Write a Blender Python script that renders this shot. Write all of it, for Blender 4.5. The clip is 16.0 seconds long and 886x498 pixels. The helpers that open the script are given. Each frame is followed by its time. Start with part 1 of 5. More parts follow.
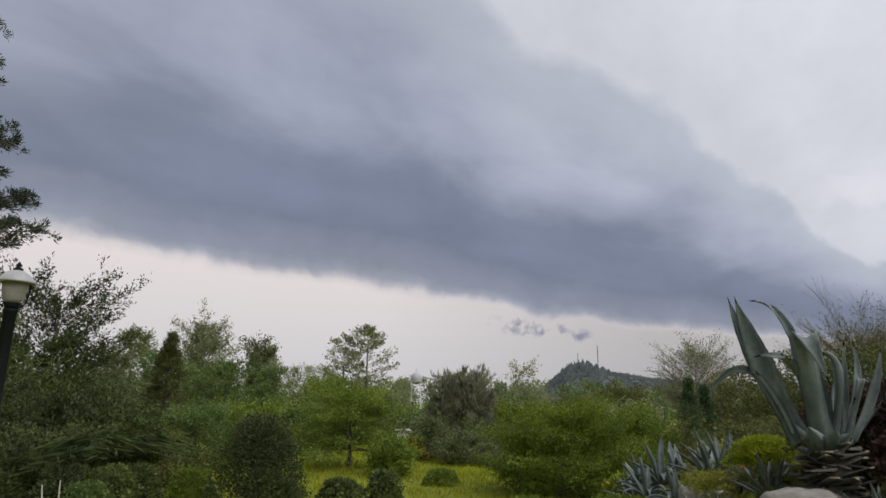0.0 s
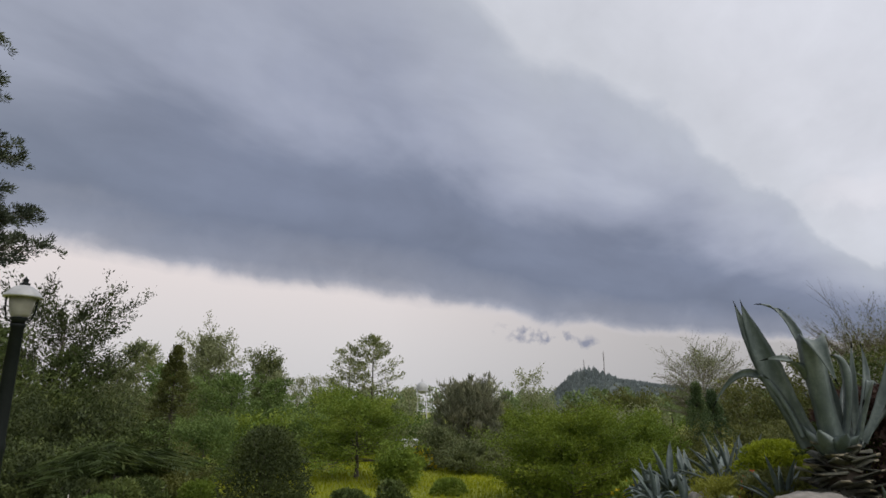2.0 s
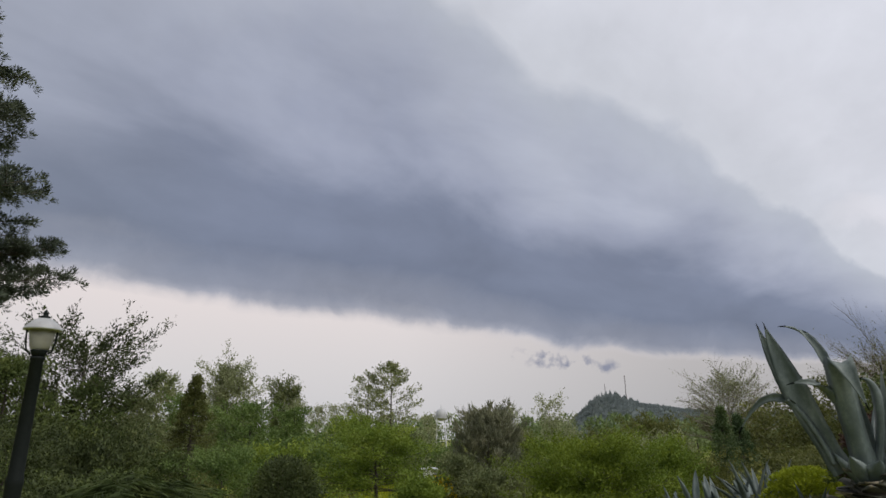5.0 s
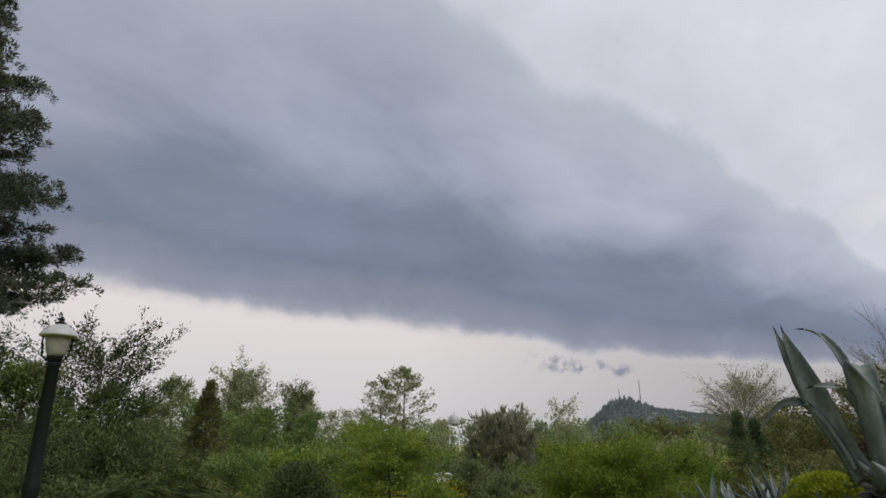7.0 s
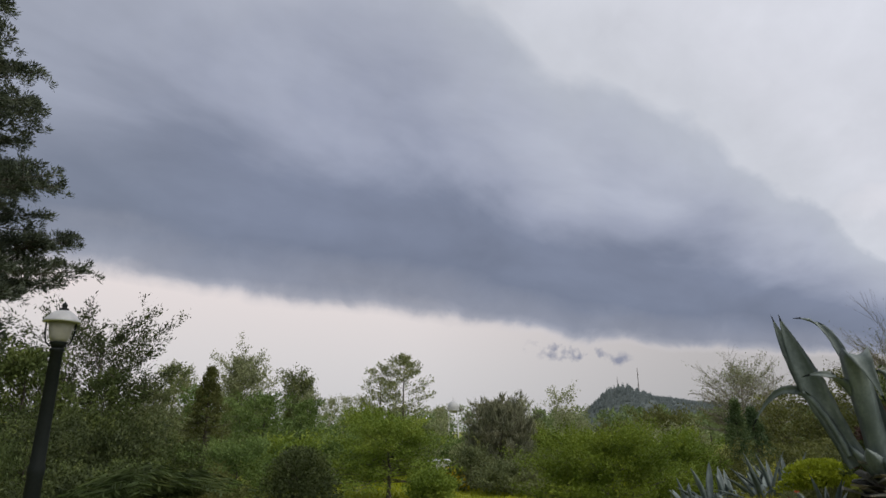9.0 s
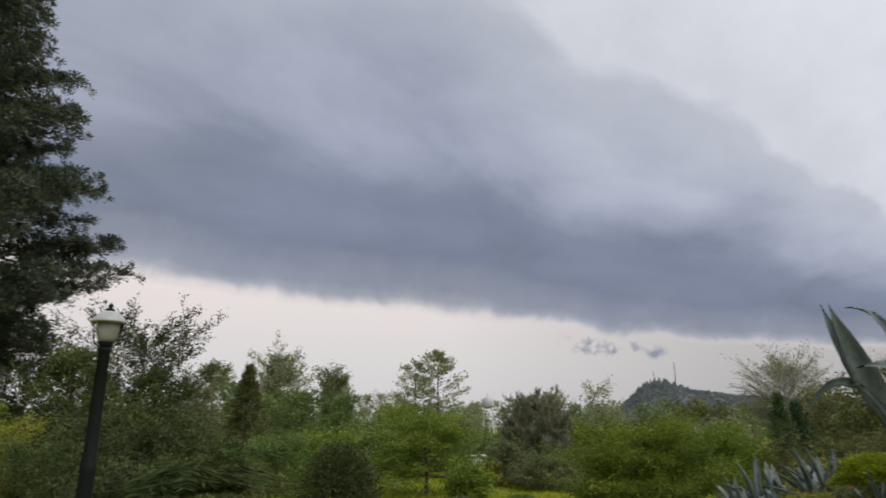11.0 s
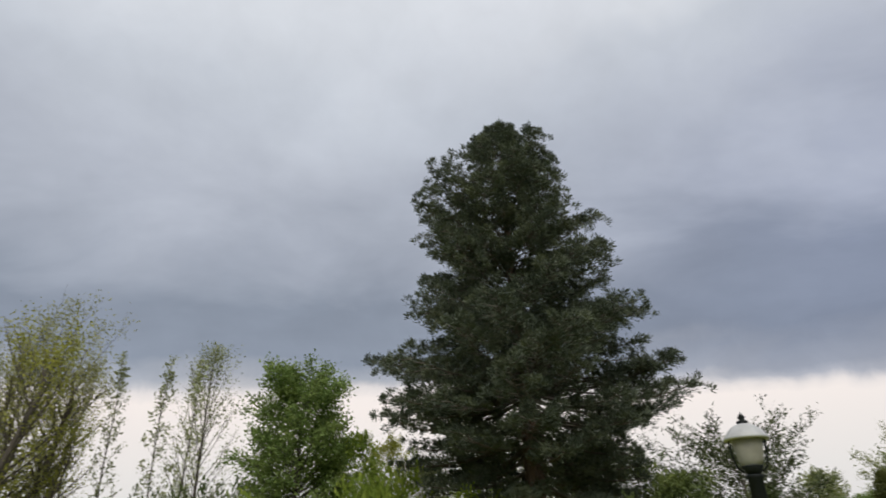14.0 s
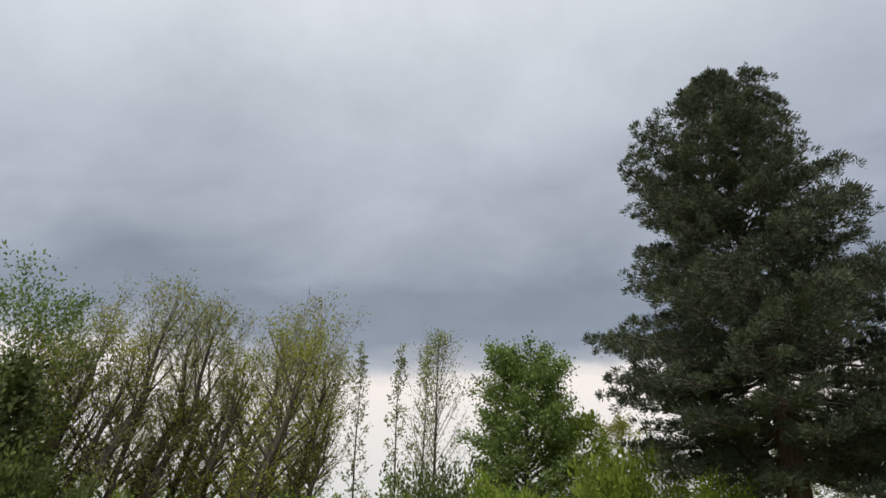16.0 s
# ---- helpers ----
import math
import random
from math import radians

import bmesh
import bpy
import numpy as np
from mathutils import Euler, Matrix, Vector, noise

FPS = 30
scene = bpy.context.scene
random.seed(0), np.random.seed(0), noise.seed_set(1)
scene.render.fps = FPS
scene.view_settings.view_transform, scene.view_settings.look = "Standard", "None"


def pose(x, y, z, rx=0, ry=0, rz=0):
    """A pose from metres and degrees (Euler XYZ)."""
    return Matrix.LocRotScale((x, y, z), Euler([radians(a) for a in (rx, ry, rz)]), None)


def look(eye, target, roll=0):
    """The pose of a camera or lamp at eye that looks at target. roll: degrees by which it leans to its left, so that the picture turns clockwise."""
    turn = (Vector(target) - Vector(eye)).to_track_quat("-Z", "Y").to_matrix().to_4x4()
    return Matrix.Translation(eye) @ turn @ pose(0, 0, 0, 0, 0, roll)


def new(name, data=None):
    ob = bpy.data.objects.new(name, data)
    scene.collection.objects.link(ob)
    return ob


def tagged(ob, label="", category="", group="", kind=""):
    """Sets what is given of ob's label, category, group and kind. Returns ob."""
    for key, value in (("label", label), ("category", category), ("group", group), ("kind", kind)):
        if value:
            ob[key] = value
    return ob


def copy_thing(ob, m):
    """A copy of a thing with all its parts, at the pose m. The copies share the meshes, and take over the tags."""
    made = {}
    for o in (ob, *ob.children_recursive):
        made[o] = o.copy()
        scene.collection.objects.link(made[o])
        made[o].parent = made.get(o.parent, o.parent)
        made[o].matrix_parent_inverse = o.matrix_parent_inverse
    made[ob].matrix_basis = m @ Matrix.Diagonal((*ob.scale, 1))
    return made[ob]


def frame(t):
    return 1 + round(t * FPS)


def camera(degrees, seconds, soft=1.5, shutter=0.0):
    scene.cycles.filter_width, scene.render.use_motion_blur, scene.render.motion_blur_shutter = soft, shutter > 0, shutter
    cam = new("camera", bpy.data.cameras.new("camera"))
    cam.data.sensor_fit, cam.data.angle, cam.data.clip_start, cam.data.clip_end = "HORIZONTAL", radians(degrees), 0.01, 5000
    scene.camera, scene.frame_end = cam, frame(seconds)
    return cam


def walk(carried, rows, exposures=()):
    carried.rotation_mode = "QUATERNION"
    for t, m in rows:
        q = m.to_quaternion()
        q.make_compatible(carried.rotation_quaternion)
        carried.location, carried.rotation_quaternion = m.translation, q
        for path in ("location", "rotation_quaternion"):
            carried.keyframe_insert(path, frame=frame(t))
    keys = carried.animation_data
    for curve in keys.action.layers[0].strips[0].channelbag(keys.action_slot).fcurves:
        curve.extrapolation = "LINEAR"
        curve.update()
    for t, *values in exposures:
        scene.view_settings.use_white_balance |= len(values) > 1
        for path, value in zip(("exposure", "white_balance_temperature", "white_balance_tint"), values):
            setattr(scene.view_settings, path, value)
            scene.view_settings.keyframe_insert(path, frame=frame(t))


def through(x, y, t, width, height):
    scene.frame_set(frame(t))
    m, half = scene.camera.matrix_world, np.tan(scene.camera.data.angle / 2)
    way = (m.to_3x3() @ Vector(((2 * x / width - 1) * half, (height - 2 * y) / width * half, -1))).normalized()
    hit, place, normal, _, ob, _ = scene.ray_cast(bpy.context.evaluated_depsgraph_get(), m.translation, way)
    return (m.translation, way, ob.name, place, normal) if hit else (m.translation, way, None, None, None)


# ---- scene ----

# ---------------------------------------------------------------- camera
cam = camera(71.57, 16.0, soft=1.6, shutter=0.3)
PATH = [
    (0, pose(0.000, -0.000, 1.700, 104.04, -1.00, -0.00)),
    (0.5, pose(-0.012, -0.012, 1.698, 103.89, -0.74, 0.12)),
    (1, pose(-0.010, -0.004, 1.694, 104.31, -0.39, 0.35)),
    (1.5, pose(-0.000, 0.011, 1.693, 104.34, -0.50, 0.27)),
    (2, pose(-0.005, -0.007, 1.693, 104.85, -0.18, 0.57)),
    (2.5, pose(-0.006, -0.020, 1.696, 105.09, -0.07, 0.76)),
    (3, pose(-0.011, -0.009, 1.700, 105.45, -0.33, 0.95)),
    (3.5, pose(0.006, 0.011, 1.701, 105.74, -0.16, 1.50)),
    (4, pose(0.015, 0.019, 1.704, 106.24, 0.09, 1.75)),
    (6.5, pose(-0.003, 0.003, 1.710, 107.86, 0.46, 3.34)),
    (7, pose(0.007, 0.030, 1.706, 107.66, 0.40, 3.51)),
    (7.5, pose(0.014, 0.034, 1.701, 107.06, 0.35, 3.51)),
    (8, pose(0.006, 0.024, 1.700, 106.74, 0.21, 3.35)),
    (10.5, pose(-0.006, -0.007, 1.703, 106.36, 0.24, 3.80)),
    (11, pose(-0.053, 0.028, 1.699, 106.18, 0.48, 6.50)),
    (11.5, pose(-0.164, 0.139, 1.726, 106.38, 0.52, 16.93)),
    (12, pose(-0.342, 0.238, 1.768, 107.14, 0.60, 24.81)),
    (12.5, pose(-0.601, 0.350, 1.821, 109.29, 1.46, 32.91)),
    (13, pose(-0.930, 0.593, 1.891, 112.59, 1.53, 41.61)),
    (13.5, pose(-1.143, 0.810, 1.944, 115.41, 1.60, 49.12)),
    (14, pose(-1.259, 0.981, 1.951, 116.71, 1.25, 55.72)),
    (14.5, pose(-1.345, 1.110, 1.962, 116.88, -0.24, 64.28)),
    (15, pose(-1.440, 1.136, 1.992, 116.20, -1.68, 70.03)),
    (15.5, pose(-1.517, 1.091, 2.021, 115.23, -1.96, 73.95)),
    (16, pose(-1.555, 0.967, 2.042, 114.81, -1.81, 75.20)),
]
walk(cam, PATH, [(0, 0.05, 6500, 10), (8, 0.05, 6500, 10), (10.5, 0.07, 6500, 9.5), (12, 0.26, 6700, 8.5), (13.2, 0.29, 6700, 8.2), (14.5, 0.33, 6650, 6), (16, 0.34, 6650, 5.5)])

# ---------------------------------------------------------------- sky and light
SUN_ELEV, SUN_AZ = 50.0, -125.0


def link(nt, a, b):
    nt.links.new(a, b)


def nd(nt, kind, **kw):
    n = nt.nodes.new(kind)
    for k, val in kw.items():
        if k == "op":
            n.operation = val
        elif k == "clamp":
            n.use_clamp = val
    return n


def put(nt, socket, val):
    if isinstance(val, (int, float, tuple, list)):
        socket.default_value = val
    else:
        link(nt, val, socket)


def mth(nt, op, a, b=0.0, c=0.0, clamp=False):
    n = nd(nt, "ShaderNodeMath", op=op, clamp=clamp)
    put(nt, n.inputs[0], a)
    put(nt, n.inputs[1], b)
    put(nt, n.inputs[2], c)
    return n.outputs[0]


def ramp(nt, fac, stops, interp="LINEAR"):
    n = nt.nodes.new("ShaderNodeValToRGB")
    n.color_ramp.interpolation = interp
    els = n.color_ramp.elements
    while len(els) < len(stops):
        els.new(0.5)
    for e, (p, c) in zip(els, stops):
        e.position = p
        e.color = (c, c, c, 1) if isinstance(c, (int, float)) else (*c, 1)
    put(nt, n.inputs[0], fac)
    return n.outputs[0]


def lin(r, g, b):
    """Linear colour from 8-bit display values."""
    return tuple(((c / 255) / 12.92 if c < 11 else ((c / 255 + 0.055) / 1.055) ** 2.4) for c in (r, g, b))


def noise_tex(nt, vec, scale, detail=4.0, rough=0.5, distort=0.0):
    n = nt.nodes.new("ShaderNodeTexNoise")
    put(nt, n.inputs["Vector"], vec)
    n.inputs["Scale"].default_value = scale
    n.inputs["Detail"].default_value = detail
    n.inputs["Roughness"].default_value = rough
    n.inputs["Distortion"].default_value = distort
    return n.outputs[0]


def mix_col(nt, fac, a, b, blend="MIX"):
    n = nt.nodes.new("ShaderNodeMix")
    n.data_type = "RGBA"
    n.blend_type = blend
    put(nt, n.inputs[0], fac)
    put(nt, n.inputs[6], (*a, 1) if isinstance(a, tuple) else a)
    put(nt, n.inputs[7], (*b, 1) if isinstance(b, tuple) else b)
    return n.outputs[2]


def build_world():
    w = bpy.data.worlds.new("storm_sky")
    scene.world = w
    w.use_nodes = True
    nt = w.node_tree
    nt.nodes.clear()
    co = nt.nodes.new("ShaderNodeTexCoord").outputs["Generated"]
    sep = nt.nodes.new("ShaderNodeSeparateXYZ")
    link(nt, co, sep.inputs[0])
    x, y, z = sep.outputs
    # bearing to the left of north and height above the horizon, in degrees
    az = mth(nt, "MULTIPLY", mth(nt, "ARCTAN2", mth(nt, "MULTIPLY", x, -1.0), y), 57.2958)
    el = mth(nt, "MULTIPLY", mth(nt, "ARCSINE", z), 57.2958)
    azn = mth(nt, "DIVIDE", mth(nt, "ADD", az, 180.0), 360.0)
    # flat-layer coordinates, stretched along the roll cloud
    zz = mth(nt, "ADD", mth(nt, "MAXIMUM", z, 0.0), 0.16)
    u, v = mth(nt, "DIVIDE", x, zz), mth(nt, "DIVIDE", y, zz)
    ca, sa = math.cos(radians(52)), math.sin(radians(52))
    along = mth(nt, "ADD", mth(nt, "MULTIPLY", u, ca), mth(nt, "MULTIPLY", v, sa))
    across = mth(nt, "SUBTRACT", mth(nt, "MULTIPLY", v, ca), mth(nt, "MULTIPLY", u, sa))
    layer = nt.nodes.new("ShaderNodeCombineXYZ")
    put(nt, layer.inputs[0], mth(nt, "MULTIPLY", along, 0.72))
    put(nt, layer.inputs[1], across)
    layer = layer.outputs[0]
    big = noise_tex(nt, layer, 0.8, 3.0, 0.5, 0.2)
    mid = noise_tex(nt, layer, 1.9, 5.0, 0.52, 0.3)
    fine = noise_tex(nt, co, 16.0, 6.0, 0.6, 0.4)
    nb, nm, nf = (mth(nt, "SUBTRACT", q, 0.5) for q in (big, mid, fine))

    def by_bearing(pairs, top):
        return mth(nt, "MULTIPLY", ramp(nt, azn, [((a + 180) / 360, e / top) for a, e in pairs], "EASE"), top)

    low = by_bearing([(-179, 9), (-60, 4), (-36, 5.2), (-20, 6.7), (-11, 7.9), (-4, 9.3), (7, 10.9), (19, 11.9), (34, 13.0), (62, 14.1), (84, 12.8), (110, 13), (179, 9)], 60)
    up = by_bearing([(-179, 20), (-60, 6), (-36, 11.4), (-28, 18.6), (-20, 25.6), (-11, 31), (0, 37.2), (8, 43), (20, 45), (42, 46), (70, 46), (110, 44), (179, 20)], 60)
    low = mth(nt, "ADD", low, mth(nt, "ADD", mth(nt, "MULTIPLY", nf, 1.5), mth(nt, "MULTIPLY", mth(nt, "SUBTRACT", noise_tex(nt, co, 7.0, 3.0, 0.5), 0.5), 2.0)))
    up = mth(nt, "ADD", up, mth(nt, "ADD", mth(nt, "MULTIPLY", nf, 3.0), mth(nt, "MULTIPLY", nm, 5.0)))
    s = mth(nt, "DIVIDE", mth(nt, "SUBTRACT", el, low), mth(nt, "SUBTRACT", up, low))
    s = mth(nt, "ADD", s, mth(nt, "MULTIPLY", mth(nt, "ADD", mth(nt, "MULTIPLY", nb, 0.5), mth(nt, "MULTIPLY", nm, 0.75)), mth(nt, "MULTIPLY", s, 2.2, clamp=True)))
    # horizon light below the cloud, the dark belly, the paler top and the bright veil beyond it
    cloud = ramp(nt, mth(nt, "MULTIPLY_ADD", s, 0.5, 0.2), [
        (0.193, lin(200, 196, 200)), (0.201, lin(164, 166, 178)), (0.214, lin(139, 144, 160)),
        (0.27, lin(117, 125, 145)), (0.37, lin(124, 132, 153)), (0.46, lin(154, 160, 179)),
        (0.57, lin(174, 179, 194)), (0.65, lin(182, 187, 199)), (0.69, lin(203, 206, 215)), (1.0, lin(211, 213, 222))])
    warp = mth(nt, "ADD", el, mth(nt, "ADD", mth(nt, "MULTIPLY", nb, 16.0), mth(nt, "MULTIPLY", nm, 13.0)))
    clear_of = mth(nt, "MULTIPLY", mth(nt, "SUBTRACT", el, low), 0.25, clamp=True)
    warp = mth(nt, "ADD", mth(nt, "MULTIPLY", warp, clear_of), mth(nt, "MULTIPLY", el, mth(nt, "SUBTRACT", 1.0, clear_of)))
    west = ramp(nt, mth(nt, "DIVIDE", mth(nt, "ADD", mth(nt, "SUBTRACT", warp, low), 2.0), 60.0), [
        (0.031, lin(200, 196, 200)), (0.045, lin(156, 160, 172)), (0.085, lin(126, 134, 150)), (0.15, lin(126, 134, 150)), (0.22, lin(147, 153, 168)),
        (0.32, lin(167, 172, 186)), (0.45, lin(183, 188, 200)), (0.62, lin(203, 206, 215)), (1.0, lin(212, 214, 222))])
    cloud = mix_col(nt, ramp(nt, azn, [(196 / 360, 0.0), (234 / 360, 1.0)], "EASE"), cloud, west)
    glow = ramp(nt, mth(nt, "DIVIDE", el, 20.0), [(0.0, lin(196, 196, 200)), (0.3, lin(212, 208, 209)), (0.6, lin(226, 217, 216)), (1.0, lin(222, 215, 216))])
    # the clear strip dims towards the east
    glow = mix_col(nt, 1.0, glow, ramp(nt, azn, [(150 / 360, 0.70), (161 / 360, 0.72), (173 / 360, 0.86), (186 / 360, 1.0)]), "MULTIPLY")
    under = mth(nt, "SUBTRACT", 1.0, mth(nt, "MULTIPLY", mth(nt, "ADD", s, 0.03), 25.0, clamp=True))
    col = mix_col(nt, under, cloud, glow)
    # a darker bank of cloud in the north-west
    ba, bb = mth(nt, "DIVIDE", mth(nt, "SUBTRACT", az, 46.0), 17.0), mth(nt, "DIVIDE", mth(nt, "SUBTRACT", el, 36.0), 15.0)
    bank = mth(nt, "EXPONENT", mth(nt, "MULTIPLY", mth(nt, "ADD", mth(nt, "MULTIPLY", ba, ba), mth(nt, "MULTIPLY", bb, bb)), -1.0))
    bank = mth(nt, "MULTIPLY", bank, mth(nt, "SUBTRACT", 1.0, under))
    col = mix_col(nt, mth(nt, "MULTIPLY", bank, 0.25), col, lin(126, 133, 152))
    # soft relief and a few loose scraps under the edge
    relief = mth(nt, "ADD", mth(nt, "MULTIPLY", nm, 0.46), mth(nt, "ADD", mth(nt, "MULTIPLY", nf, 0.15), 1.0))
    relief = mth(nt, "ADD", mth(nt, "MULTIPLY", mth(nt, "SUBTRACT", relief, 1.0), mth(nt, "SUBTRACT", 1.0, under)), 1.0)
    da = mth(nt, "DIVIDE", mth(nt, "ADD", az, 9.0), 6.0)
    de = mth(nt, "DIVIDE", mth(nt, "SUBTRACT", mth(nt, "ADD", el, mth(nt, "MULTIPLY", az, -0.16)), 8.0), 1.3)
    near = mth(nt, "SUBTRACT", 1.0, mth(nt, "ADD", mth(nt, "MULTIPLY", da, da), mth(nt, "MULTIPLY", de, de)), clamp=True)
    scrap = mth(nt, "MULTIPLY", mth(nt, "SUBTRACT", mth(nt, "ADD", noise_tex(nt, co, 30.0, 4.0, 0.55), mth(nt, "MULTIPLY", near, 0.25)), 0.66), 5.0, clamp=True)
    col = mix_col(nt, mth(nt, "MULTIPLY", mth(nt, "MULTIPLY", scrap, near, clamp=True), 1.9, clamp=True), col, lin(138, 141, 158))
    wa = mth(nt, "DIVIDE", mth(nt, "ADD", az, 36.0), 5.5)
    we = mth(nt, "DIVIDE", mth(nt, "SUBTRACT", mth(nt, "ADD", el, mth(nt, "MULTIPLY", nf, 5.0)), 16.5), 1.9)
    wisp = mth(nt, "SUBTRACT", 1.0, mth(nt, "ADD", mth(nt, "MULTIPLY", wa, wa), mth(nt, "MULTIPLY", we, we)), clamp=True)
    col = mix_col(nt, mth(nt, "MULTIPLY", wisp, 0.6), col, lin(226, 225, 232))
    bright = nt.nodes.new("ShaderNodeVectorMath")
    bright.operation = "SCALE"
    link(nt, col, bright.inputs[0])
    link(nt, relief, bright.inputs["Scale"])
    clouds = nt.nodes.new("ShaderNodeBackground")
    link(nt, bright.outputs[0], clouds.inputs[0])
    clouds.inputs[1].default_value = 1.0
    blue = nt.nodes.new("ShaderNodeTexSky")
    blue.sky_type = "NISHITA"
    blue.sun_disc = False
    blue.sun_elevation, blue.sun_rotation = radians(SUN_ELEV), radians(-SUN_AZ)
    clear = nt.nodes.new("ShaderNodeBackground")
    link(nt, blue.outputs[0], clear.inputs[0])
    clear.inputs[1].default_value = 0.08
    both = nt.nodes.new("ShaderNodeMixShader")
    both.inputs[0].default_value = 0.97
    link(nt, clear.outputs[0], both.inputs[1])
    link(nt, clouds.outputs[0], both.inputs[2])
    link(nt, both.outputs[0], nt.nodes.new("ShaderNodeOutputWorld").inputs[0])


build_world()
sun = new("sun", bpy.data.lights.new("sun", "SUN"))
sun.data.energy, sun.data.angle, sun.data.color = 1.8, radians(50), (1.0, 0.97, 0.92)
_a, _e = radians(SUN_AZ), radians(SUN_ELEV)
sun.matrix_world = look((-math.sin(_a) * math.cos(_e) * 50, math.cos(_a) * math.cos(_e) * 50, math.sin(_e) * 50), (0, 0, 0))

# ---------------------------------------------------------------- materials
def base_material(name, rough=0.7, metal=0.0):
    m = bpy.data.materials.new(name)
    m.use_nodes = True
    nt = m.node_tree
    b = nt.nodes["Principled BSDF"]
    b.inputs["Roughness"].default_value = rough
    b.inputs["Metallic"].default_value = metal
    return m, nt, b


def bump(nt, b, height, strength=0.5, dist=0.02):
    n = nt.nodes.new("ShaderNodeBump")
    n.inputs["Strength"].default_value = strength
    n.inputs["Distance"].default_value = dist
    link(nt, height, n.inputs["Height"])
    link(nt, n.outputs[0], b.inputs["Normal"])


def leaf_material(name, dark, mid, light, rough=0.55, through=0.3, patch=1.3):
    """Foliage: each leaf has its own tone, and whole sprays drift lighter or darker."""
    m, nt, b = base_material(name, max(rough, 0.65))
    b.inputs["Specular IOR Level"].default_value = 0.22
    rnd = nt.nodes.new("ShaderNodeNewGeometry").outputs["Random Per Island"]
    pos = nt.nodes.new("ShaderNodeTexCoord").outputs["Object"]
    spray = noise_tex(nt, pos, patch, 3.0, 0.6)
    own = mth(nt, "MULTIPLY", mth(nt, "SUBTRACT", nt.nodes.new("ShaderNodeObjectInfo").outputs["Random"], 0.5), 0.3)
    fac = mth(nt, "ADD", mth(nt, "MULTIPLY", rnd, 0.3), mth(nt, "ADD", own, mth(nt, "MULTIPLY", mth(nt, "SUBTRACT", spray, 0.33), 2.0)), clamp=True)
    col = ramp(nt, fac, [(0.0, dark), (0.5, mid), (1.0, light)])
    link(nt, col, b.inputs["Base Color"])
    tr = nt.nodes.new("ShaderNodeBsdfTranslucent")
    link(nt, col, tr.inputs[0])
    mx = nt.nodes.new("ShaderNodeMixShader")
    mx.inputs[0].default_value = through
    link(nt, b.outputs[0], mx.inputs[1])
    link(nt, tr.outputs[0], mx.inputs[2])
    link(nt, mx.outputs[0], nt.nodes["Material Output"].inputs[0])
    return m


def grain_material(name, a, b_, scale, rough=0.85, bump_d=0.02, stretch=(1, 1, 1), metal=0.0, fine=6.0):
    """Two-scale mottled surface with fine relief."""
    m, nt, b = base_material(name, rough, metal)
    co = nt.nodes.new("ShaderNodeTexCoord").outputs["Object"]
    mp = nt.nodes.new("ShaderNodeMapping")
    link(nt, co, mp.inputs[0])
    mp.inputs["Scale"].default_value = stretch
    big = noise_tex(nt, mp.outputs[0], scale, 4.0, 0.6)
    small = noise_tex(nt, mp.outputs[0], scale * fine, 5.0, 0.65)
    f = mth(nt, "ADD", mth(nt, "MULTIPLY", big, 0.6), mth(nt, "MULTIPLY", small, 0.6))
    link(nt, ramp(nt, f, [(0.38, a), (0.82, b_)]), b.inputs["Base Color"])
    if bump_d:
        bump(nt, b, f, 0.7, bump_d)
    return m


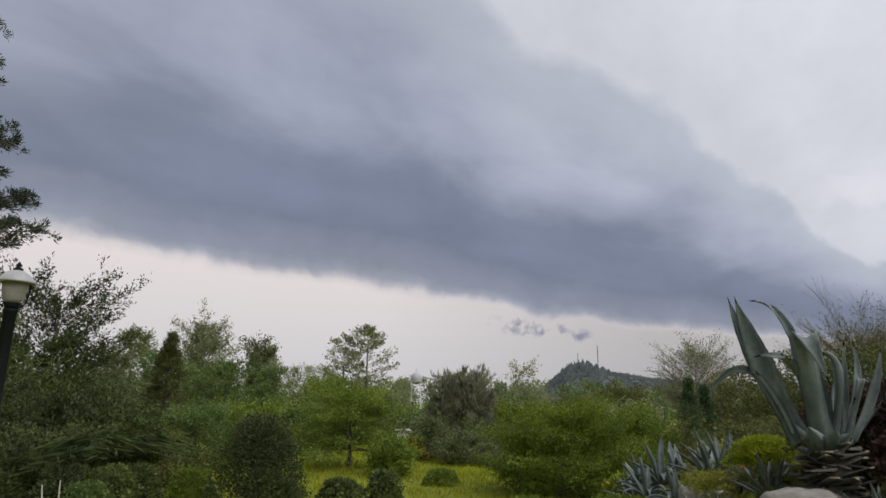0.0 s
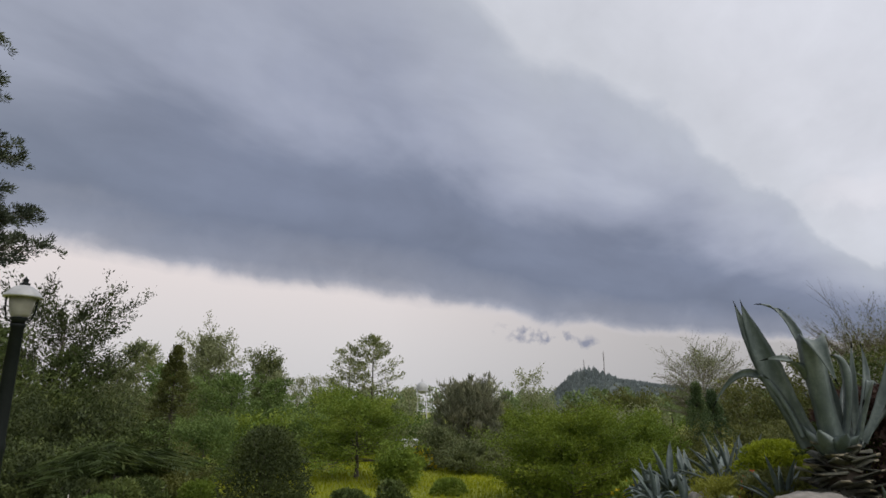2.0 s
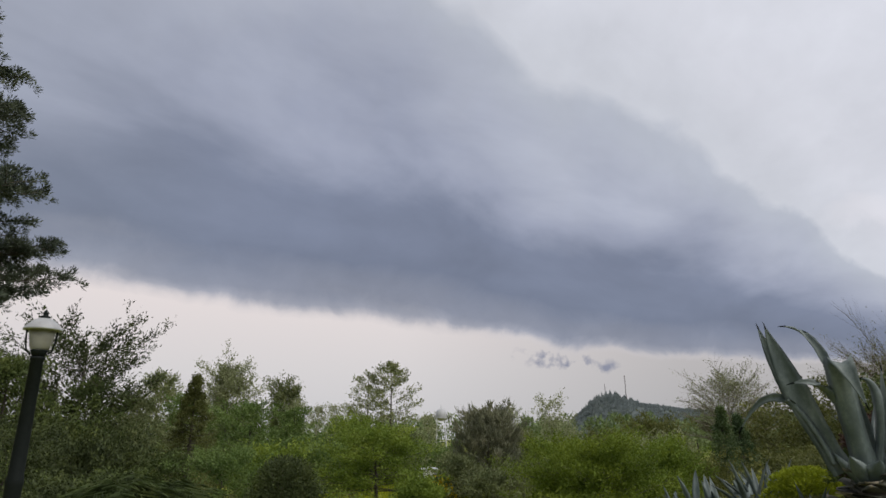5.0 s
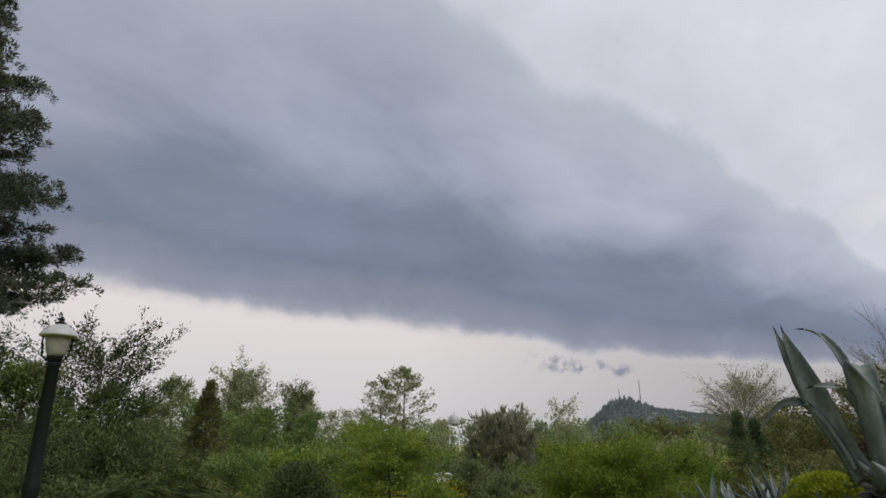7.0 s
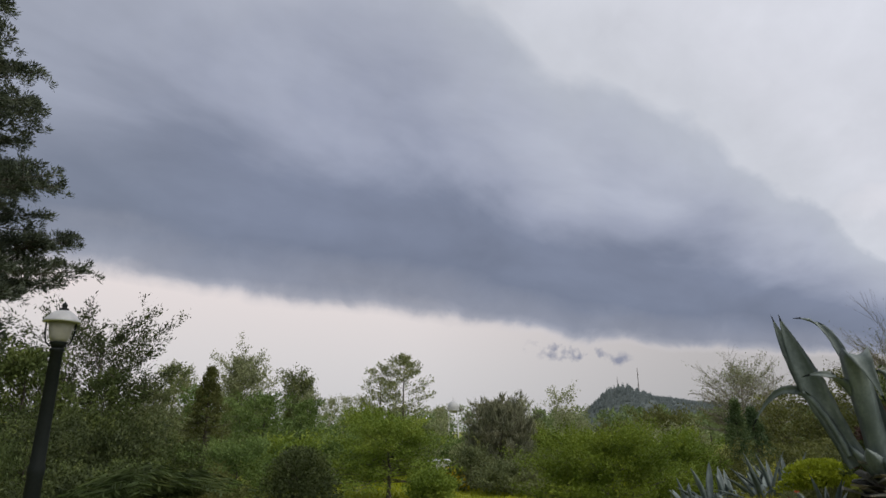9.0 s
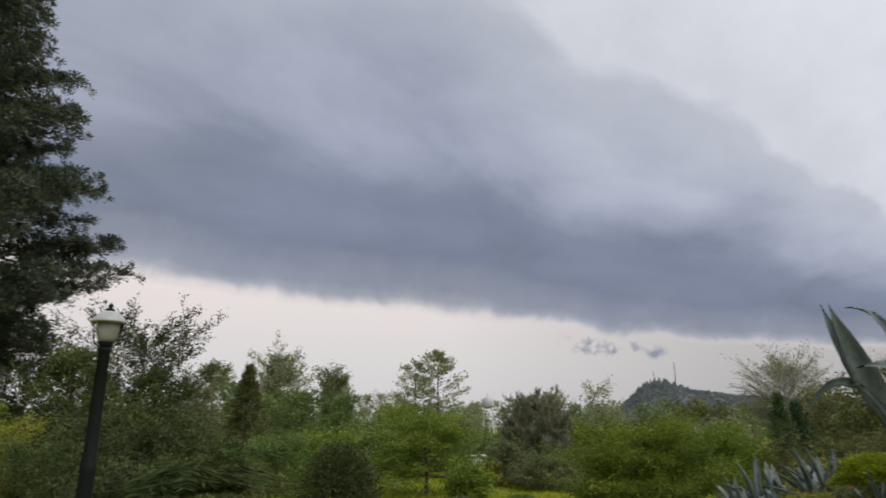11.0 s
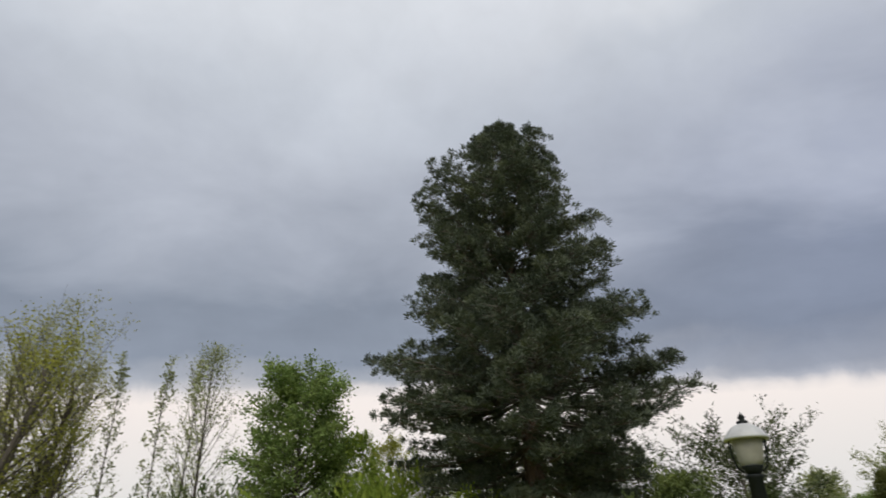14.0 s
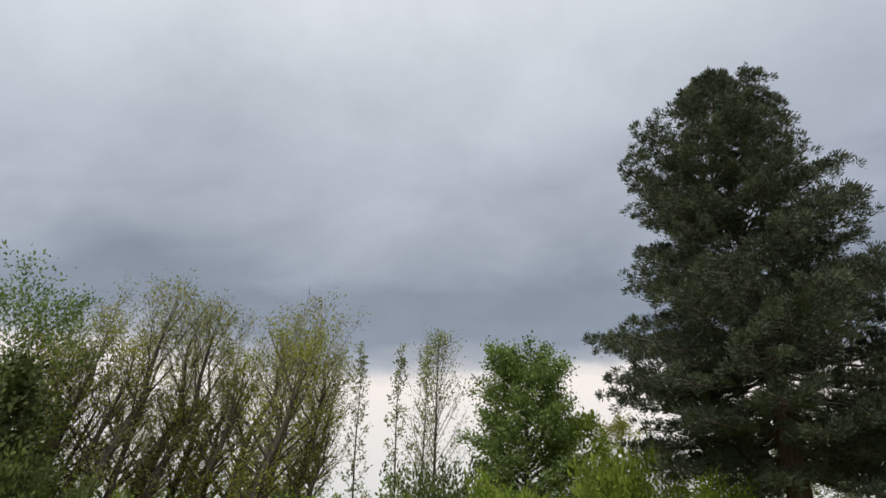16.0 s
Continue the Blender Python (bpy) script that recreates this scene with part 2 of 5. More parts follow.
MAT = {
    "conifer": leaf_material("conifer_needles", (0.039, 0.052, 0.040), (0.074, 0.091, 0.063), (0.132, 0.147, 0.094), 0.5, 0.12),
    "spruce": leaf_material("spruce_needles", (0.041, 0.073, 0.033), (0.077, 0.118, 0.051), (0.134, 0.178, 0.066), 0.55, 0.12),
    "pine": leaf_material("pine_needles", (0.126, 0.138, 0.088), (0.236, 0.238, 0.146), (0.390, 0.370, 0.220), 0.6, 0.15),
    "deep": leaf_material("deep_green_leaves", (0.040, 0.058, 0.019), (0.088, 0.118, 0.034), (0.175, 0.205, 0.052), 0.55, 0.16),
    "fresh": leaf_material("fresh_green_leaves", (0.091, 0.142, 0.022), (0.182, 0.249, 0.037), (0.320, 0.373, 0.058), 0.5, 0.35),
    "lime": leaf_material("lime_green_leaves", (0.076, 0.122, 0.014), (0.150, 0.205, 0.024), (0.240, 0.292, 0.036), 0.5, 0.35),
    "acid": leaf_material("bright_yellow_green_leaves", (0.130, 0.165, 0.012), (0.250, 0.300, 0.020), (0.400, 0.440, 0.035), 0.5, 0.35, 4.0),
    "pale": leaf_material("pale_spring_leaves", (0.147, 0.167, 0.081), (0.257, 0.278, 0.144), (0.404, 0.417, 0.233), 0.55, 0.35),
    "olive": leaf_material("olive_spring_leaves", (0.142, 0.161, 0.025), (0.260, 0.267, 0.045), (0.401, 0.385, 0.076), 0.55, 0.35),
    # lifted in tone, partly to paint haze onto the farther trees
    "grey": leaf_material("grey_green_leaves", (0.101, 0.124, 0.053), (0.191, 0.216, 0.092), (0.305, 0.316, 0.139), 0.55, 0.3),
    # leaf tone lightened, so the colour carries the haze of distance
    "far": leaf_material("haze_tinted_far_leaves", (0.103, 0.146, 0.059), (0.177, 0.233, 0.095), (0.269, 0.323, 0.147), 0.7, 0.25, 0.08),
    # pale blue-grey: distance haze is painted into the hill's colour
    "hazy_hillwood": leaf_material("haze_tinted_hill_wood", (0.190, 0.222, 0.216), (0.221, 0.255, 0.245), (0.255, 0.288, 0.278), 0.9, 0.5, 0.02),
    "moss": leaf_material("brownish_olive_leaves", (0.060, 0.070, 0.022), (0.120, 0.130, 0.038), (0.215, 0.220, 0.070), 0.55, 0.3),
    "grove": leaf_material("thin_yellowish_spring_leaves", (0.150, 0.158, 0.060), (0.265, 0.268, 0.100), (0.390, 0.380, 0.155), 0.55, 0.4),
    "leafy": leaf_material("dense_green_leaves", (0.072, 0.120, 0.032), (0.140, 0.205, 0.056), (0.240, 0.310, 0.090), 0.55, 0.3),
    "box": leaf_material("clipped_dark_leaves", (0.032, 0.044, 0.018), (0.068, 0.086, 0.028), (0.128, 0.148, 0.044), 0.5, 0.1, 1.8),
    "rust": leaf_material("reddish_brown_leaves", (0.040, 0.022, 0.018), (0.070, 0.038, 0.030), (0.110, 0.065, 0.050), 0.6, 0.2),
    "yellow": leaf_material("yellow_petals", (0.42, 0.30, 0.015), (0.60, 0.44, 0.02), (0.75, 0.58, 0.04), 0.5, 0.3),
    "white": leaf_material("white_petals", (0.45, 0.46, 0.38), (0.62, 0.62, 0.55), (0.78, 0.78, 0.72), 0.5, 0.3),
    "orange": leaf_material("orange_petals", (0.55, 0.09, 0.03), (0.65, 0.13, 0.04), (0.72, 0.2, 0.06), 0.5, 0.3),
    "palm": leaf_material("palm_fronds", (0.029, 0.045, 0.010), (0.052, 0.074, 0.019), (0.103, 0.122, 0.034), 0.45, 0.2),
    "grass": leaf_material("meadow_grass", (0.179, 0.212, 0.013), (0.297, 0.324, 0.015), (0.431, 0.438, 0.026), 0.6, 0.35, 0.8),
    "bark": grain_material("grey_brown_bark", (0.040, 0.034, 0.028), (0.12, 0.10, 0.08), 3.0, 0.9, 0.03, (1, 1, 0.25)),
    "redbark": grain_material("reddish_conifer_bark", (0.028, 0.020, 0.015), (0.150, 0.095, 0.064), 3.5, 0.92, 0.05, (1, 1, 0.3)),
    "greybark": grain_material("grey_brown_bark", (0.060, 0.050, 0.032), (0.170, 0.145, 0.095), 3.0, 0.92, 0.02, (1, 1, 0.3)),
    "twig": grain_material("pale_twigs", (0.15, 0.135, 0.11), (0.30, 0.27, 0.22), 4.0, 0.9, 0.0),
    "soil": grain_material("dark_soil", (0.020, 0.016, 0.011), (0.075, 0.058, 0.040), 2.5, 0.95, 0.04),
    "stone": grain_material("weathered_stone", (0.13, 0.12, 0.105), (0.36, 0.33, 0.29), 3.0, 0.9, 0.03),
    "agave_cut": grain_material("cut_agave_base", (0.022, 0.024, 0.018), (0.125, 0.122, 0.088), 8.0, 0.85, 0.01),
    "lamp_metal": grain_material("dark_green_black_enamel", (0.004, 0.006, 0.006), (0.010, 0.013, 0.012), 6.0, 0.6, 0.002),
    "lamp_hat": grain_material("pale_grey_enamel", (0.28, 0.28, 0.28), (0.46, 0.46, 0.46), 3.0, 0.35, 0.0),
    "white_metal": grain_material("weathered_grey_paint", (0.32, 0.32, 0.32), (0.50, 0.50, 0.50), 1.0, 0.5, 0.0),
    "plaster": grain_material("white_plaster", (0.55, 0.54, 0.50), (0.78, 0.77, 0.73), 1.5, 0.9, 0.01),
    "roof": grain_material("brown_roof_tile", (0.10, 0.07, 0.055), (0.24, 0.17, 0.13), 2.5, 0.9, 0.02),
    "wood": grain_material("weathered_fence_wood", (0.16, 0.14, 0.12), (0.34, 0.31, 0.27), 3.0, 0.9, 0.01, (6, 6, 0.6)),
    "cut_face": grain_material("pale_cut_leaf_face", (0.09, 0.08, 0.055), (0.34, 0.29, 0.20), 12.0, 0.85, 0.005),
    "dry": grain_material("dry_bleached_stalk", (0.30, 0.28, 0.24), (0.52, 0.49, 0.43), 9.0, 0.9, 0.0),
}


def agave_material(name="agave_skin", k=1.0):
    """Blue-green waxy skin with lengthwise streaks and pale bloom."""
    m, nt, b = base_material(name, 0.5)
    co = nt.nodes.new("ShaderNodeTexCoord").outputs["Object"]
    mp = nt.nodes.new("ShaderNodeMapping")
    link(nt, co, mp.inputs[0])
    mp.inputs["Scale"].default_value = (9, 9, 2.2)
    streak = noise_tex(nt, mp.outputs[0], 1.4, 5.0, 0.6)
    bloom = noise_tex(nt, co, 2.2, 3.0, 0.5)
    speck = noise_tex(nt, co, 26.0, 5.0, 0.7)
    f = mth(nt, "ADD", mth(nt, "ADD", mth(nt, "MULTIPLY", streak, 0.6), mth(nt, "MULTIPLY", speck, 0.35)), mth(nt, "MULTIPLY", mth(nt, "SUBTRACT", bloom, 0.3), 0.75))
    link(nt, ramp(nt, f, [(0.36, (0.034 * k, 0.049 * k, 0.043 * k)), (0.6, (0.082 * k, 0.108 * k, 0.098 * k)), (0.85, (0.19 * k, 0.225 * k, 0.205 * k))]), b.inputs["Base Color"])
    bump(nt, b, streak, 0.25, 0.01)
    return m


def glass_material():
    m, nt, b = base_material("frosted_lantern_glass", 0.45)
    co = nt.nodes.new("ShaderNodeTexCoord").outputs["Object"]
    f = noise_tex(nt, co, 9.0, 3.0, 0.6)
    link(nt, ramp(nt, f, [(0.3, (0.34, 0.33, 0.28)), (0.8, (0.52, 0.50, 0.44))]), b.inputs["Base Color"])
    b.inputs["Transmission Weight"].default_value = 0.45
    b.inputs["IOR"].default_value = 1.3
    return m


def ground_material():
    m, nt, b = base_material("meadow_ground", 0.95)
    co = nt.nodes.new("ShaderNodeTexCoord").outputs["Object"]
    a, c = noise_tex(nt, co, 0.35, 4.0, 0.6), noise_tex(nt, co, 9.0, 5.0, 0.7)
    f = mth(nt, "ADD", mth(nt, "MULTIPLY", a, 0.6), mth(nt, "MULTIPLY", c, 0.5))
    link(nt, ramp(nt, f, [(0.35, (0.085, 0.100, 0.016)), (0.55, (0.190, 0.210, 0.012)), (0.8, (0.260, 0.285, 0.018))]), b.inputs["Base Color"])
    bump(nt, b, c, 0.8, 0.05)
    return m


MAT["lamp_metal"].node_tree.nodes["Principled BSDF"].inputs["Specular IOR Level"].default_value = 0.15
MAT["agave"], MAT["glass"], MAT["ground"] = agave_material(), glass_material(), ground_material()

MAT["agave_pale"] = agave_material("agave_pale_skin", 1.15)


# ---------------------------------------------------------------- mesh helpers
def mesh_np(name, verts, quads, mat, smooth=False, tris=None):
    """A mesh from arrays of corners and of four-cornered (and three-cornered) faces."""
    me = bpy.data.meshes.new(name)
    verts = np.asarray(verts, dtype=np.float32).reshape(-1, 3)
    quads = np.asarray(quads, dtype=np.int32).reshape(-1, 4)
    tri = np.zeros((0, 3), np.int32) if tris is None else np.asarray(tris, dtype=np.int32).reshape(-1, 3)
    me.vertices.add(len(verts))
    me.vertices.foreach_set("co", verts.ravel())
    me.loops.add(quads.size + tri.size)
    me.loops.foreach_set("vertex_index", np.concatenate([quads.ravel(), tri.ravel()]))
    me.polygons.add(len(quads) + len(tri))
    starts = np.concatenate([np.arange(len(quads)) * 4, quads.size + np.arange(len(tri)) * 3]).astype(np.int32)
    me.polygons.foreach_set("loop_start", starts)
    if smooth:
        me.polygons.foreach_set("use_smooth", np.ones(len(starts), dtype=bool))
    me.update(calc_edges=True)
    me.validate()
    me.materials.append(mat)
    return me


def part_mesh(name, me, parent, label=""):
    ob = new(name, me)
    ob.parent = parent
    return tagged(ob, label) if label else ob


def part(name, bm, material, parent, label="", smooth=True):
    me = bpy.data.meshes.new(name)
    bm.to_mesh(me)
    bm.free()
    me.materials.append(material)
    for p in me.polygons:
        p.use_smooth = smooth
    return part_mesh(name, me, parent, label)


def thing(name, x, y, z, label, category, group="", rz=0.0):
    ob = new(name)
    ob.empty_display_size = 0.2
    ob.matrix_basis = pose(x, y, z, 0, 0, rz)
    return tagged(ob, label, category, group)


def tubes(lines, sides=5):
    """Tapered round tubes along polylines: a list of (points, radii)."""
    vs, qs, ts, base = [], [], [], 0
    for pts, rad in lines:
        pts, rad = np.asarray(pts, float), np.asarray(rad, float)
        n = len(pts)
        tang = np.gradient(pts, axis=0)
        tang /= np.linalg.norm(tang, axis=1)[:, None] + 1e-9
        ref = np.where(np.abs(tang[:, 2:3]) > 0.9, np.array([[1.0, 0, 0]]), np.array([[0, 0, 1.0]]))
        a = np.cross(tang, ref)
        a /= np.linalg.norm(a, axis=1)[:, None] + 1e-9
        b = np.cross(tang, a)
        k = 5 if sides == 5 and rad[0] < 0.12 else sides
        k = 3 if rad[0] < 0.035 else k
        th = np.arange(k) * 2 * np.pi / k
        ring = pts[:, None] + rad[:, None, None] * (np.cos(th)[None, :, None] * a[:, None] + np.sin(th)[None, :, None] * b[:, None])
        vs.append(ring.reshape(-1, 3))
        i, j = np.meshgrid(np.arange(n - 1), np.arange(k), indexing="ij")
        j2 = (j + 1) % k
        qs.append((base + np.stack([i * k + j, i * k + j2, (i + 1) * k + j2, (i + 1) * k + j], -1)).reshape(-1, 4))
        for o in range(1, k - 1):
            ts.append((base + (n - 1) * k, base + (n - 1) * k + o, base + (n - 1) * k + o + 1))
        base += n * k
    return np.concatenate(vs), np.concatenate(qs), np.array(ts)


def unit(v):
    return v / (np.linalg.norm(v, axis=-1, keepdims=True) + 1e-9)


def blades(rng, pos, along, length, width, fold=0.15):
    """One lozenge leaf at each place, pointing along its direction, with a random turn and a slight fold."""
    n = len(pos)
    along = unit(along)
    side = unit(np.cross(along, unit(rng.normal(size=(n, 3)))))
    up = np.cross(side, along)
    ln = (length * rng.uniform(0.65, 1.3, n))[:, None]
    wd = (width * rng.uniform(0.7, 1.25, n))[:, None]
    v = np.stack([pos, pos + along * ln * 0.45 + side * wd * 0.5 + up * wd * fold, pos + along * ln, pos + along * ln * 0.45 - side * wd * 0.5 + up * wd * fold], 1)
    return v.reshape(-1, 3), np.arange(n * 4).reshape(-1, 4)


# ---------------------------------------------------------------- plants
def grow(rng, H, r0, profile, limbs, start, up0, up1, curl, twigs, wobble=0.02, twig_len=0.4, lean=(0, 0), twig_r=0.3, drawn=1.0, ragged=0.28, lobes=0.0, limb_r=0.38):
    """Trunk, limbs and twigs. profile: (height fraction, crown radius). Returns tubes and the twigs' points and directions."""
    pz, pr = np.array(profile).T
    ts = np.linspace(0, 1, 9)
    wob = np.cumsum(rng.normal(size=(9, 2)) * wobble * H / 3, axis=0) * ts[:, None]
    trunk = np.column_stack([wob[:, 0] + lean[0] * ts, wob[:, 1] + lean[1] * ts, ts * H])
    lines = [(trunk, r0 * (1 - ts * 0.93) * np.where(ts == 0, 1.35, 1.0))]
    anchors, dirs = [], []
    for k in range(limbs):
        f = start + (0.98 - start) * ((k + rng.uniform(0.1, 0.9)) / limbs)
        az = k * 2.39996 + rng.uniform(-0.5, 0.5)
        L = max(np.interp(f, pz, pr), 0.05) * rng.uniform(1 - ragged, 1.04) * (1 + lobes * math.sin(2 * az + 9 * f) * math.cos(3 * az - 14 * f))
        e = radians(up0 + (up1 - up0) * f + rng.uniform(-9, 9))
        p0 = np.array([np.interp(f, ts, trunk[:, i]) for i in range(3)])
        out = np.array([math.cos(az), math.sin(az), 0])
        L3 = L / max(math.cos(e), 0.35)
        s = np.linspace(0, 1, 6)
        bend = rng.normal(size=2) * 0.06 * L3
        limb = p0 + out * (math.cos(e) * L3 * s)[:, None] + np.array([0, 0, 1.0]) * (math.sin(e) * L3 * s + curl * L3 * s * s)[:, None]
        limb[:, 0] += bend[0] * s * s
        limb[:, 1] += bend[1] * s * s
        rl = max(r0 * (1 - f) * limb_r, 0.006 * H / 6)
        lines.append((limb, rl * (1 - 0.85 * s)))
        for q in range(twigs):
            g = 0.22 + 0.78 * (q + rng.uniform(0, 1)) / twigs
            b0 = np.array([np.interp(g, s, limb[:, i]) for i in range(3)])
            d = unit(limb[-1] - limb[0])
            sd = np.cross(d, [0, 0, 1.0]) * rng.choice([-1, 1]) * rng.uniform(0.3, 1.1) + np.array([0, 0, rng.uniform(-0.25, 0.55)])
            td = unit(d * rng.uniform(0.5, 1.0) + sd)
            tl = twig_len * L3 * (1.15 - 0.6 * g) * rng.uniform(0.6, 1.2)
            tw = b0 + td * (tl * np.linspace(0, 1, 3))[:, None]
            if rng.random() < drawn:
                lines.append((tw, rl * twig_r * np.array([1, 0.7, 0.3])))
            anchors.append((b0, tw[-1]))
            dirs.append(td)
    return lines, np.array(anchors), np.array(dirs)


def foliage(rng, anchors, dirs, per, length, width, spread, up=0.3, keep=1.0, tipward=1.0, tuft=1):
    """Leaves strewn along the twigs."""
    n = len(anchors)
    if keep < 1:
        sel = rng.random(n) < keep
        anchors, dirs, n = anchors[sel], dirs[sel], int(sel.sum())
    g = rng.uniform(0.15, 1.1, (n, per, 1)) ** tipward
    pos = anchors[:, None, 0] * (1 - g) + anchors[:, None, 1] * g + rng.normal(size=(n, per, 3)) * spread
    if tuft > 1:
        pos = np.repeat(pos, tuft, 1)
        per = per * tuft
    al = dirs[:, None] * 0.7 + rng.normal(size=(n, per, 3)) * 0.6 + np.array([0, 0, up])
    return blades(rng, pos.reshape(-1, 3), al.reshape(-1, 3), length, width)


def tree(name, label, x, y, H, r0, profile, leaf, seed, limbs=40, start=0.2, up0=10, up1=50, curl=0.0, twigs=7, per=14, length=0.2, width=0.1,
         spread=0.12, leaf_up=0.2, bark="bark", twig_len=0.4, keep=1.0, wobble=0.02, lean=(0, 0), z=0.0, group="", category="tree", tipward=1.0, twig_r=0.3, drawn=1.0, tuft=1, ragged=0.28, lobes=0.0, limb_r=0.38):
    rng = np.random.default_rng(seed)
    ob = thing(name, x, y, z, label, category, group)
    lines, an, di = grow(rng, H, r0, profile, limbs, start, up0, up1, curl, twigs, wobble, twig_len, lean, twig_r, drawn, ragged, lobes, limb_r)
    keep_in = an[:, 1, 2] <= np.percentile(an[:, 1, 2], 99.6)
    an, di = an[keep_in], di[keep_in]
    tip, stem = an[:, 1], np.asarray(lines[0][0])

    def axis(z):
        return np.stack([np.interp(z, stem[:, 2], stem[:, 0]), np.interp(z, stem[:, 2], stem[:, 1])], -1)

    kz = H / (tip[:, 2].max() + length * 0.4)
    off = tip[:, :2] - axis(tip[:, 2])
    kr = max(b for _, b in profile) / (np.percentile(np.hypot(off[:, 0], off[:, 1]), 97) + length * 0.3)

    def fitted(p):
        p = np.asarray(p, float)
        c = axis(p[..., 2])
        return np.concatenate([c + (p[..., :2] - c) * kr, p[..., 2:] * kz], -1)

    lines = [(fitted(a), b) for a, b in lines]
    an, di = fitted(an), di * np.array([kr, kr, kz])
    v, q, t = tubes(lines, 8)
    part_mesh("trunk", mesh_np("trunk", v, q, MAT[bark], True, t), ob)
    v, q = foliage(rng, an, di, per, length, width, spread, leaf_up, keep, tipward, tuft)
    part_mesh("crown", mesh_np("crown", v, q, MAT[leaf]), ob)
    return ob


def bush(name, label, x, y, w, h, leaf, seed, n=5000, length=0.09, width=0.045, z=0.0, lumps=7, deep=0.35, flowers=None, nflowers=0, category="shrub", flower_size=0.06, group="", squash=1.0, bottom=0.0, top_only=True):
    """A shrub: stems in the middle and leaves in an uneven, lumpy shell."""
    rng = np.random.default_rng(seed)
    ob = thing(name, x, y, z, label, category, group)
    lines = []
    for k in range(9):
        a, r = rng.uniform(0, 6.28), rng.uniform(0.1, 0.38) * w
        s = np.linspace(0, 1, 4)
        lines.append((np.column_stack([np.cos(a) * r * s, np.sin(a) * r * s * squash, h * 0.85 * s ** 0.8]), 0.012 * (h + 0.6) * (1 - 0.8 * s)))
    v, q, t = tubes(lines, 5)
    part_mesh("woody_base", mesh_np("woody_base", v, q, MAT["bark"], True, t), ob)
    # rounded sub-clumps, the outer ones reaching the ground
    lumps = lumps + 8
    th0 = np.arange(lumps) * 2.39996 + rng.uniform(-0.4, 0.4, lumps)
    f = (np.arange(lumps) + 0.5) / lumps
    cr = rng.uniform(0.17, 0.30, lumps)
    rad = np.sqrt(1 - f) * (0.5 - cr * 0.72) * 1.06
    cen = np.column_stack([np.cos(th0) * rad * w, np.sin(th0) * rad * w * squash, h * np.clip(0.12 + 0.95 * f ** 0.8, 0, 1)])
    rz = cr * min(w, 1.25 * h) * 1.0
    cen[:, 2] = np.clip(cen[:, 2] - rz * 0.8, rz * 0.15, h - rz) * rng.uniform(0.93, 1.0, lumps)

    def shell(m, d0, d1):
        k = rng.choice(lumps, m, p=cr ** 2 / (cr ** 2).sum())
        d = unit(rng.normal(size=(m, 3)))
        d[:, 2] = np.where(d[:, 2] < -0.5, -d[:, 2], d[:, 2])
        r = (1 - d0 + (d0 + d1) * rng.random(m) ** 0.6)[:, None]
        pp = cen[k] + d * r * np.column_stack([cr[k] * w, cr[k] * w * squash, rz[k]])
        pp[:, 2] = np.maximum(pp[:, 2], 0.015)
        return pp, d

    p, d = shell(n, deep, 0.05)
    v, q = blades(rng, p, d + rng.normal(size=(n, 3)) * 0.7 + np.array([0, 0, 0.3]), length, width)
    leaves = part_mesh("foliage", mesh_np("foliage", v, q, MAT[leaf]), ob)
    if flowers:
        p, d = shell(nflowers * 5, 0.05, 0.08)
        ok = d[:, 2] > -0.1
        p, d = p[ok][:nflowers], d[ok][:nflowers]
        pp = np.repeat(p, 5, 0)
        v, q = blades(rng, pp, np.repeat(d, 5, 0) + rng.normal(size=pp.shape) * 0.8, flower_size, flower_size * 0.7)
        part_mesh("blossom", mesh_np("blossom", v, q, MAT[flowers]), leaves, flowers + " blossom")
    return ob


def place(az, d):
    """Ground place from a bearing (degrees left of north) and a distance."""
    return -math.sin(radians(az)) * d, math.cos(radians(az)) * d


def ground_z(x, y):
    """Height of the ground: flat but for the rock garden's bank."""
    d2 = ((x - 3.9) / 1.75) ** 2 + ((y - 5.6) / 1.9) ** 2
    low = ((x - 2.45) / 0.95) ** 2 + ((y - 7.45) / 1.0) ** 2
    return 1.45 * np.exp(-d2) + 0.56 * np.exp(-low) + 0.05 * np.sin(x * 0.7 + 1) * np.sin(y * 0.6) * np.exp(-(x * x + y * y) / 900)

# ---------------------------------------------------------------- ground
def build_ground():
    s = np.linspace(-7.6, 7.6, 181)
    c = 2.4 * np.sinh(s)
    X, Y = np.meshgrid(c, c + 4.0, indexing="ij")
    Z = ground_z(X, Y)
    n = len(s)
    i, j = np.meshgrid(np.arange(n - 1), np.arange(n - 1), indexing="ij")
    q = np.stack([i * n + j, (i + 1) * n + j, (i + 1) * n + j + 1, i * n + j + 1], -1)
    ob = new("ground", mesh_np("ground", np.stack([X, Y, Z], -1), q, MAT["ground"], True))
    tagged(ob, "uneven grassy ground rising into a rock garden bank", "ground", kind="structure")


def build_grass():
    rng = np.random.default_rng(5)
    n = 42000
    x, y = rng.uniform(-6.5, 5.5, n), rng.uniform(7.5, 27, n)
    lift = noise_field(x, y)
    p = np.column_stack([x, y, ground_z(x, y) - 0.01])
    v, q = blades(rng, p, np.column_stack([rng.normal(size=n) * 0.35, rng.normal(size=n) * 0.35, np.ones(n)]), 0.07 + 0.07 * lift, 0.022)
    ob = new("meadow_grass", mesh_np("meadow_grass", v, q, MAT["grass"]))
    tagged(ob, "rough yellow-green meadow grass between the shrubs", "grass", kind="stuff")


